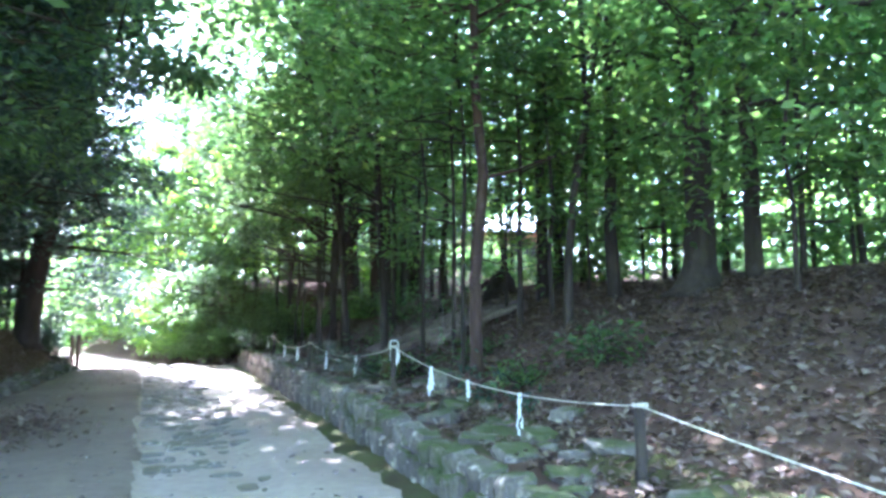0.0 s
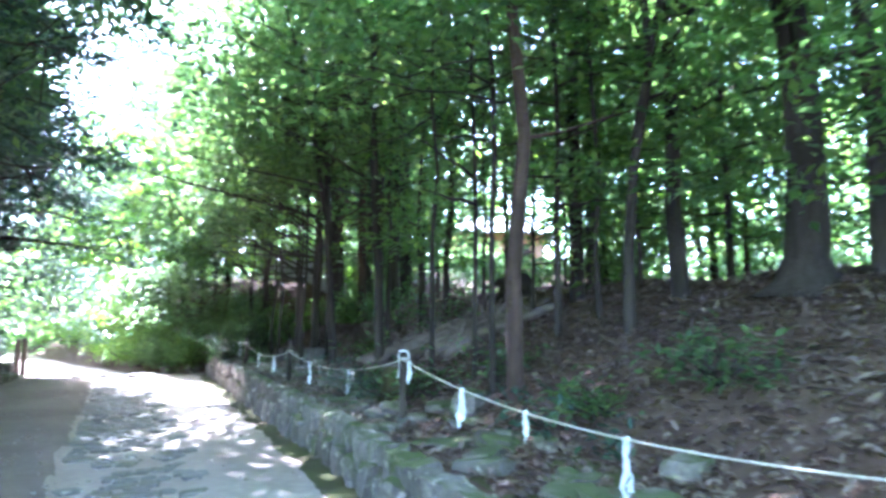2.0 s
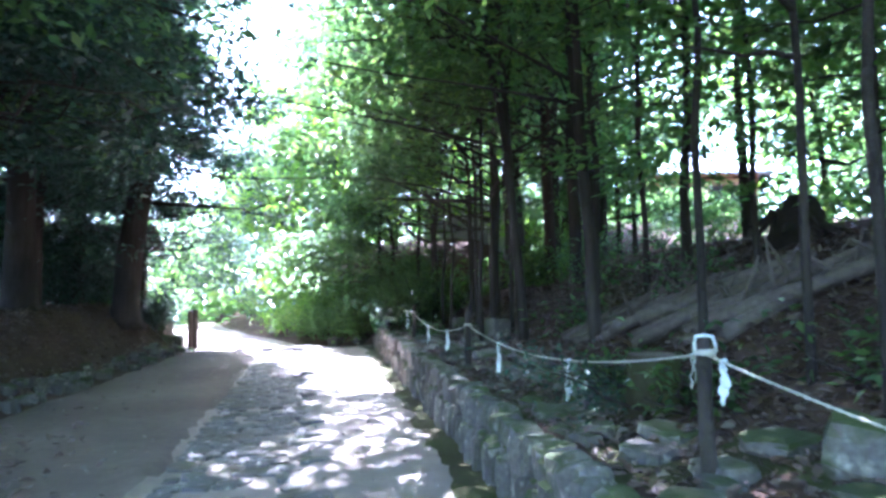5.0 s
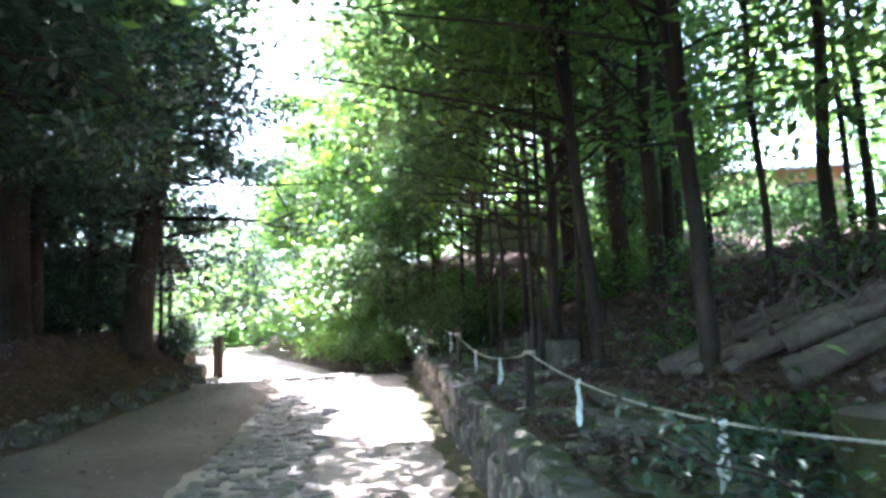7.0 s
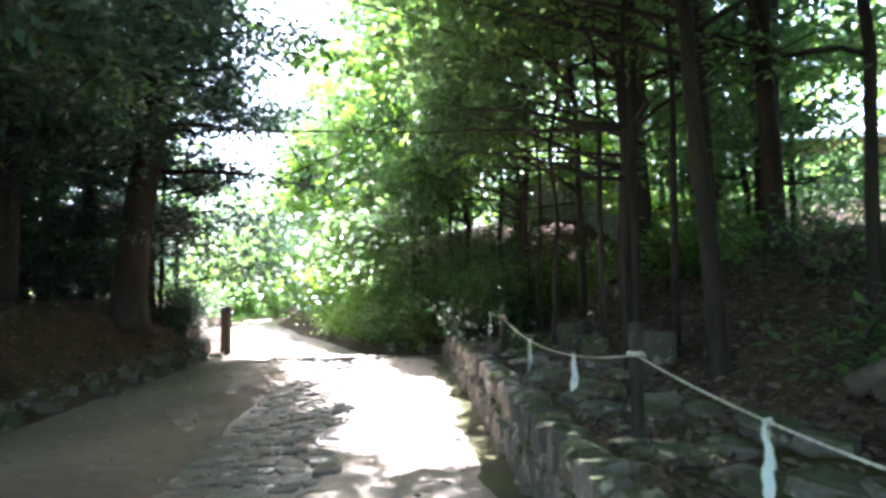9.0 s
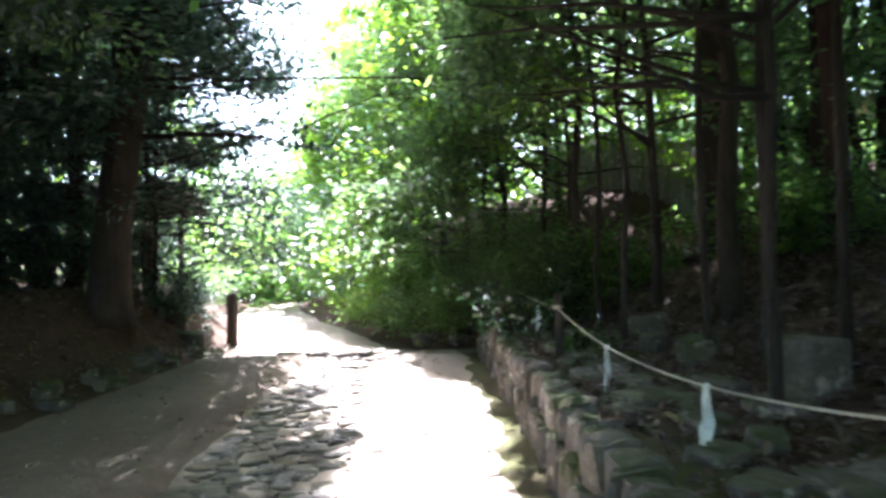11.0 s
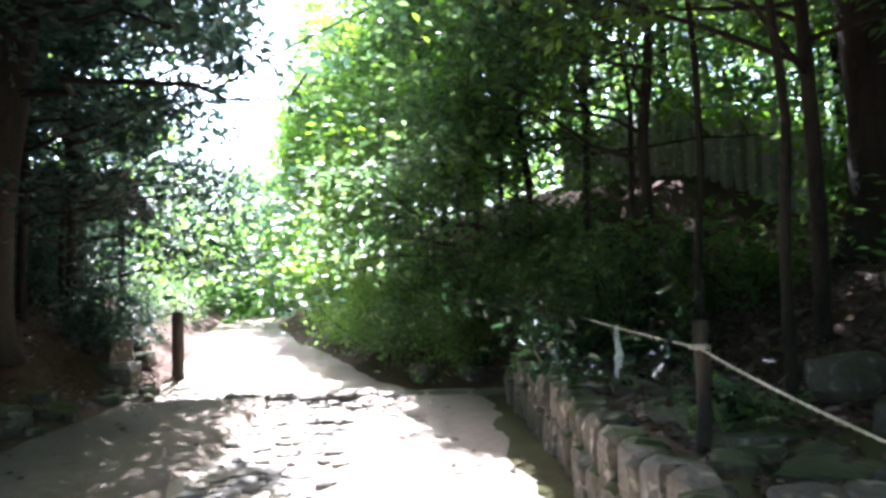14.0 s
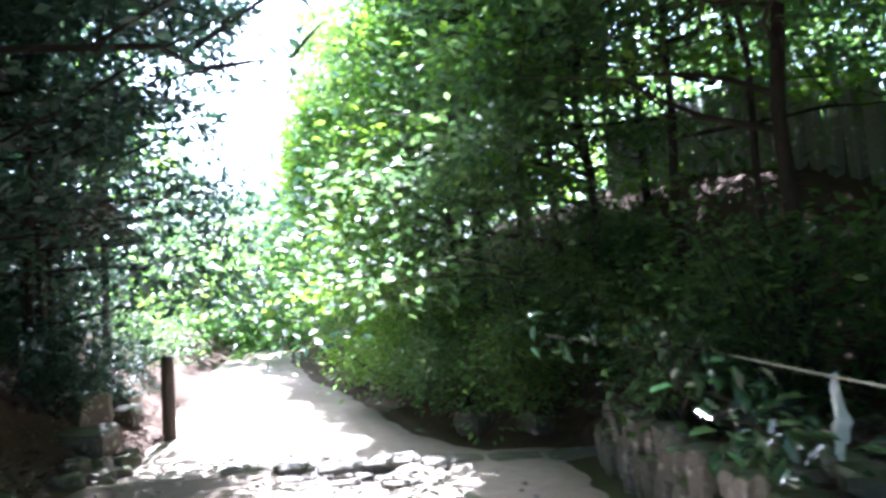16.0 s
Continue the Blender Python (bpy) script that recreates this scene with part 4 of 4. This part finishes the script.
for k, (s, n, cf) in enumerate(((-3, 5.5, .45), (-4, -4.5, .45), (1, -5.5, .4), (5.5, -5.2, .3), (8, -6.2, .5), (-9, -3, .4), (-9, 3.5, .4),
                                (11.4, -6.0, .6), (14.0, -6.2, .6), (17.5, -5.8, .5), (20.8, -6.0, .5), (24.4, -6.0, .5), (27.5, -7.0, .5), (9.6, 6.2, .5), (5.8, 6.8, .52), (11.0, -4.6, .6), (14.6, -4.4, .62), (7.5, -4.6, .6), (17.6, -4.5, .62), (13.0, -3.9, .64), (16.2, -3.8, .64), (21.4, -4.7, .6), (25.2, -5.0, .6), (19.6, 7.8, .6), (23.4, 8.6, .58), (17.4, 6.6, .64), (27.0, 6.8, .5), (30.5, 5.8, .5))):
    tree(220 + k, s, n, 13.5, 0.2 if 5 < n < 7 else 0.32, OH, cf, 6.4 if k > 14 or s < 10 and n < 4.8 else 3.8, 34, 24 if 0 < n and s < 12 else 36 if 0 < n else 85 if k > 14 else 60 if s > 0 else 26, 0.28, 0.75, twigs=3, mat=LEAF_MID if n > 0 else LEAF_DARK, aim=TO_LEFT if n > 0 else None if s > 16 else TO_RIGHT, rise=0.12, group="tall trees over the road")
# thicket behind the bend
for k, (s, n, h, cf, m) in enumerate(((24.6, 3.6, 8, 0.1, LEAF_DARK), (26.4, 3.0, 8, 0.1, LEAF_DARK), (28.6, 2.2, 7.5, 0.1, LEAF_BRIGHT), (31, 1.6, 7, 0.1, LEAF_MID), (33.5, 0.6, 7, 0.32, LEAF_BRIGHT),
                                       (36, 0.0, 7, 0.32, LEAF_DARK), (27.5, 5.4, 6, 0.12, LEAF_MID), (31, 4.6, 7, 0.12, LEAF_MID), (34.5, -0.2, 9, 0.4, LEAF_BRIGHT), (35, 3.5, 9, 0.12, LEAF_DARK), (40, -1.2, 8, 0.35, LEAF_BRIGHT))):
    tree(260 + k, s, n, h, 0.14, "leafy young tree crowding the bend of the road", cf, 2.2, 26, 78, 0.145, 0.42, mat=m, rise=0.15, group="young trees at the bend", aim=TO_LEFT)


for k, (s, n, h) in enumerate(((50.5, -9.5, 8), (53, -7.0, 8), (51.0, -3.5, 9), (48, -11, 9))):
    tree(285 + k, s, n, h, 0.14, "sunlit green tree closing the far end of the road", 0.08, 2.4, 26, 60, 0.2, 0.5, mat=LEAF_BRIGHT if k % 2 else LEAF_MID, rise=0.2, group="trees at the far end of the road")
for k, (s, n, h) in enumerate(((29.0, 2.7, 11), (33.0, 1.3, 12), (40.0, -1.0, 12))):
    tree(360 + k, s, n, h, 0.2, "tall leafy tree rising behind the bend of the road", 0.25, 2.3, 28, 80, 0.17, 0.42, mat=LEAF_BRIGHT if s > 35 else LEAF_MID, rise=0.1, flat=0.3, group="tall trees behind the bend")
tree(280, 23.4, 4.2, 7.5, 0.12, "young tree with bright green boughs reaching over the bend", 0.3, 3.6, 20, 85, 0.15, 0.36, mat=LEAF_BRIGHT, rise=0.05, flat=0.22, aim=TO_LEFT)
tree(281, 25.6, 3.4, 8.5, 0.12, "young tree with bright green boughs reaching over the bend", 0.3, 3.6, 20, 85, 0.15, 0.36, mat=LEAF_BRIGHT, rise=0.05, flat=0.22, aim=TO_LEFT)


def shrub(seed, s, n, h, r, leaves, mat, label, leaf=0.09, group="shrubs"):
    rs = np.random.RandomState(seed)
    root = G(s, n, -0.05)
    ob = thing("shrub", root, label, "shrub", group)
    tips = []
    for k in range(16):
        tb = Tubes()
        a, f = rs.uniform(0, 6.28), math.sqrt(rs.uniform(0.02, 1))
        tip = Vector((math.cos(a) * r * f, math.sin(a) * r * f, h * rs.uniform(0.3, 1.0) * (1 - 0.45 * f * f)))
        path = bent((0, 0, 0), tip, rs, 0.05, 5)
        tb.add(path, [0.016, 0.013, 0.010, 0.007, 0.004], 5)
        part_mesh("stem", tb.mesh("stem", BARK), ob)
        tips += [path[2], path[3], path[4], path[4] + Vector((rs.normal(), rs.normal(), rs.normal() * 0.6)) * r * 0.25]
    pos, ax, nr, ln, wd = sprays(rs, [tuple(t) for t in tips], max(4, leaves // len(tips)), r * 0.24, leaf, 0.45, 0.7, 0.1)
    pos[:, 2] = np.maximum(pos[:, 2], 0.08)
    part_mesh("foliage", small_leaf_mesh("foliage", pos, ax, nr, ln, wd, mat), ob)
    return ob


GREEN, FRESH = "dense dark green shrub crowding the road edge", "yellow-green shrub in the light at the bend"
for k, (s, n, h, r, m) in enumerate(((27.2, 1.25, 2.3, 0.95, LEAF_BRIGHT), (25.2, 1.9, 1.5, 0.8, LEAF_DARK), (23.9, 2.75, 1.5, 0.8, LEAF_MID), (24.3, 3.4, 2.2, 1.0, LEAF_DARK), (26.2, 1.7, 1.7, 0.9, LEAF_MID), (27.6, 1.2, 1.8, 1.0, LEAF_MID),
                                      (29.2, 0.8, 1.7, 1.0, LEAF_BRIGHT), (31, 0.3, 1.6, 1.0, LEAF_DARK), (33, 0.1, 1.8, 1.0, LEAF_BRIGHT), (35, -0.5, 1.8, 1.0, LEAF_DARK), (38, -1.2, 2.0, 1.1, LEAF_BRIGHT),
                                      (22.9, 3.7, 1.8, 0.8, LEAF_DARK), (26, 3.0, 2.6, 1.2, LEAF_DARK), (28.4, 2.4, 2.6, 1.2, LEAF_DARK), (41, -7.6, 2.2, 1.2, LEAF_BRIGHT), (50, -7.0, 2.6, 1.6, LEAF_BRIGHT), (42, -2.0, 2.4, 1.2, LEAF_BRIGHT),
                                      (21.3, 3.9, 1.6, 0.8, LEAF_DARK), (30.6, -4.3, 1.4, 0.9, LEAF_DARK), (33.5, -5.4, 1.4, 0.9, LEAF_BRIGHT), (37, -6.5, 1.6, 1.0, LEAF_BRIGHT), (26.2, -3.3, 1.2, 0.7, LEAF_CEDAR), (24.7, -2.9, 1.5, 0.6, LEAF_CEDAR))):
    shrub(400 + k, s, n, h, r, 2700, m, FRESH if m is LEAF_BRIGHT else GREEN, 0.095, "shrubs at the bend")
for k, (s, n, h) in enumerate(((23.4, -4.8, 2.2), (25.2, -5.4, 2.6), (26.4, -4.7, 2.4), (28.0, -5.2, 2.6), (29.6, -5.6, 2.6), (31.6, -6.6, 2.8), (22.0, -6.2, 2.4), (27.0, -7.4, 3.0), (24.0, -7.6, 3.0))):
    shrub(480 + k, s, n, h, 1.2, 2000, LEAF_CEDAR, "dark leafy shrub under the trees of the bank", 0.13, "dark shrubs on the bank")
for k, (s, n) in enumerate(((26.4, 13.6), (28.0, 13.4), (29.6, 13.9), (27.2, 15.0))):
    shrub(495 + k, s, n, 1.1, 1.2, 1300, LEAF_MID, "green shrub in front of the house", 0.2, "shrubs beside the house")
r4 = random.Random(21)
for k in range(18):
    s, n = r4.uniform(10, 40), r4.uniform(-15, -6.5)
    shrub(500 + k, s, n, r4.uniform(1.4, 2.8), r4.uniform(1.0, 1.6), 1150, LEAF_CEDAR if k % 6 else LEAF_DARK, "tangled green shrub under the trees of the bank", 0.2, "shrubs behind the bank")
for k in range(34):
    s, n = r4.uniform(0, 40), r4.uniform(9, 19)
    if abs(s - 30) < 4 and n > 13:
        continue
    shrub(540 + k, s, n, r4.uniform(1.2, 2.6), r4.uniform(1.0, 1.8), 1150, LEAF_MID if k % 3 == 0 else LEAF_DARK, "green shrub in the light beyond the slope", 0.2, "shrubs beyond the slope")
for k, (s, n) in enumerate(((20.9, 4.9), (23.4, 4.7), (26.2, 4.6), (22.8, 7.9), (25.4, 8.0), (20.2, 7.2), (18.2, 5.9))):
    shrub(600 + k, s, n, 0.9, 0.9, 1700, LEAF_MID, "green shrub covering the hillside", 0.13, "hillside shrubs")
# low glossy plants on the terrace and slope
for k, (s, n, h, r) in enumerate(((21.2, 3.1, 1.1, 0.5),   (9.6, 3.75, 0.55, 0.5), (10.7, 3.75, 0.45, 0.45), (8.6, 4.3, 0.5, 0.45), (5.6, 4.4, 0.5, 0.45), (6.6, 4.0, 0.4, 0.4), (13.0, 4.4, 0.5, 0.45), (12.0, 5.2, 0.7, 0.6), (14.9, 5.4, 0.9, 0.7), (17.0, 6.2, 1.0, 0.8), (18.3, 3.5, 0.4, 0.3), (21.6, 3.1, 0.7, 0.5))):
    shrub(450 + k, s, n, h, r, 320, LEAF_DARK, "low green plant growing on the mossy terrace", 0.1, "low plants on the slope")

def glossy_spray(seed, s, n, z, s2, n2, z2, count, leaf, mat=LEAF_GLOSSY, label="leafy twig with large shiny leaves hanging over the wall"):
    rs = np.random.RandomState(seed)
    a, b = P(s, n, z), P(s2, n2, z2)
    ob = thing("hanging_branch", a, label, "branch", "twigs over the wall")
    tb = Tubes()
    path = bent((0, 0, 0), b - a, rs, 0.04, 7)
    tb.add(path, [0.011, 0.01, 0.009, 0.007, 0.006, 0.004, 0.003], 6)
    part_mesh("twig", tb.mesh("twig", BARK), ob)
    pos = np.array([tuple(path[2 + k % 5] + Vector((rs.normal(), rs.normal(), rs.normal())) * 0.10) for k in range(count)])
    ln = leaf * rs.uniform(0.7, 1.2, count)
    part_mesh("foliage", leaf_mesh("foliage", pos, rs.normal(size=pos.shape) * np.array([1, 1, 0.6]) - np.array([0, 0, 0.3]), rs.normal(size=pos.shape) * 0.35 + np.array([0, 0, 1]), ln, ln * 0.45, mat), ob)


glossy_spray(901, 19.9, 3.2, 0.6, 19.3, 2.5, 1.05, 50, 0.11)
glossy_spray(902, 19.8, 3.1, 0.6, 19.0, 2.55, 0.95, 40, 0.11)
glossy_spray(903, 21.3, 3.5, 1.0, 20.6, 2.1, 1.25, 30, 0.10)
for k in range(4):
    glossy_spray(910 + k, 9.7 + 0.2 * k, 3.5, 0.5, 9.25 + 0.25 * k, 2.35 + 0.22 * k, 1.0 - 0.05 * k, 100, 0.05, LEAF_CEDAR, "bluish green leafy branch drooping over the rope")
glossy_spray(905, 22.6, 3.4, 0.9, 22.3, 2.5, 1.15, 34, 0.10)
glossy_spray(906, 19.9, 3.6, 0.5, 18.5, 3.1, 1.15, 36, 0.11)
for k, (s1, s2, n2, z2) in enumerate(((7.3, 6.6, 3.35, 0.98), (7.1, 6.2, 3.4, 0.8), (6.2, 5.6, 3.4, 0.66), (6.6, 6.9, 3.3, 0.86))):
    glossy_spray(920 + k, s1, 3.75, 0.45, s2, n2, z2, 34, 0.09, LEAF_CEDAR, "bluish green sapling twig growing on the terrace")
glossy_spray(904, 18.4, 3.6, 0.5, 17.9, 3.0, 1.0, 22, 0.09)
# far woods and fallen leaves
def far_woods(name, seed, count, r0, r1, high, mat, leaf, per, label):
    rs = np.random.RandomState(seed)
    clumps = []
    while len(clumps) < count:
        a, rad = rs.uniform(0, 2 * math.pi), rs.uniform(r0, r1)
        c = P(14, 0) + Vector((-math.sin(a), math.cos(a), 0)) * rad
        deg = (math.degrees(a) + 180) % 360 - 180
        top = 5.0 if 30 < deg < 41 else 8.5 if 22 < deg <= 30 else high * rs.uniform(0.7, 1)
        if -32 < deg < -2 and rad < 27 or abs(deg) > 100 and rs.uniform() < 0.5:
            continue
        clumps.append((c.x, c.y, rs.uniform(0.0, 1) * top))
    pos, ax, nr, ln, wd = sprays(rs, clumps, per, 1.1, leaf, 0.5, 0.6)
    tagged(new(name, small_leaf_mesh(name, pos, ax, nr, ln, wd, mat)), label, "woods", kind="stuff")


far_woods("far_woods", 77, 2500, 24, 42, 17, LEAF_MID, 0.58, 33, "dense green woods all around in the distance")
far_woods("far_woods", 78, 1800, 32, 52, 18, LEAF_BRIGHT, 0.64, 31, "sunlit fresh green woods in the distance")


def litter(name, count, s0, s1, n0, n1, label, size=0.075, seed=1):
    rs = np.random.RandomState(seed)
    pos = []
    while len(pos) < count:
        s, n = rs.uniform(s0, s1), rs.uniform(n0, n1)
        if bf(s) - 0.1 < n < wb(s) + 0.35:
            continue
        pos.append(tuple(G(s, n, rs.uniform(0.01, 0.045))))
    pos = np.array(pos)
    ax = rs.normal(size=pos.shape) * np.array([1, 1, 0.35])
    nr = rs.normal(size=pos.shape) * 0.5 + np.array([0, 0, 1])
    ln = size * rs.uniform(0.6, 1.4, len(pos))
    tagged(new(name, leaf_mesh(name, pos, ax, nr, ln, ln * 0.5, LEAF_DRY)), label, "leaf litter", kind="stuff")


litter("slope_leaf_litter", 33000, 0, 21, 2.6, 7.0, "brown and pale fallen leaves covering the slope", 0.075, 1)
litter("bank_leaf_litter", 7000, 5, 26, -6, -2.0, "brown fallen leaves on the earth bank", 0.08, 2)
rs = np.random.RandomState(3)
pos = np.array([tuple(P(s, n, road_height(s, n) + 0.008)) for s, n in ((rs.uniform(0, 24), rs.uniform(-2.2, 2.2)) for _ in range(420))])
ln = 0.06 * rs.uniform(0.6, 1.4, len(pos))
tagged(new("road_leaf_litter", leaf_mesh("road_leaf_litter", pos, rs.normal(size=pos.shape) * np.array([1, 1, 0.1]), rs.normal(size=pos.shape) * 0.2 + np.array([0, 0, 1]), ln, ln * 0.5, LEAF_DRY)), "few brown fallen leaves scattered on the road", "leaf litter", kind="stuff")
pos = np.array([tuple(P(10.1 + rs.normal() * 0.85, -1.75 + rs.normal() * 0.5, 0.05 + abs(rs.normal()) * 0.06)) for _ in range(1500)])
ln = 0.09 * rs.uniform(0.6, 1.4, len(pos))
tagged(new("leaf_heap", leaf_mesh("leaf_heap", pos, rs.normal(size=pos.shape) * np.array([1, 1, 0.4]), rs.normal(size=pos.shape) * 0.5 + np.array([0, 0, 1]), ln, ln * 0.5, LEAF_DRY)), "swept heap of dark fallen leaves beside the road", "leaf litter", kind="stuff")
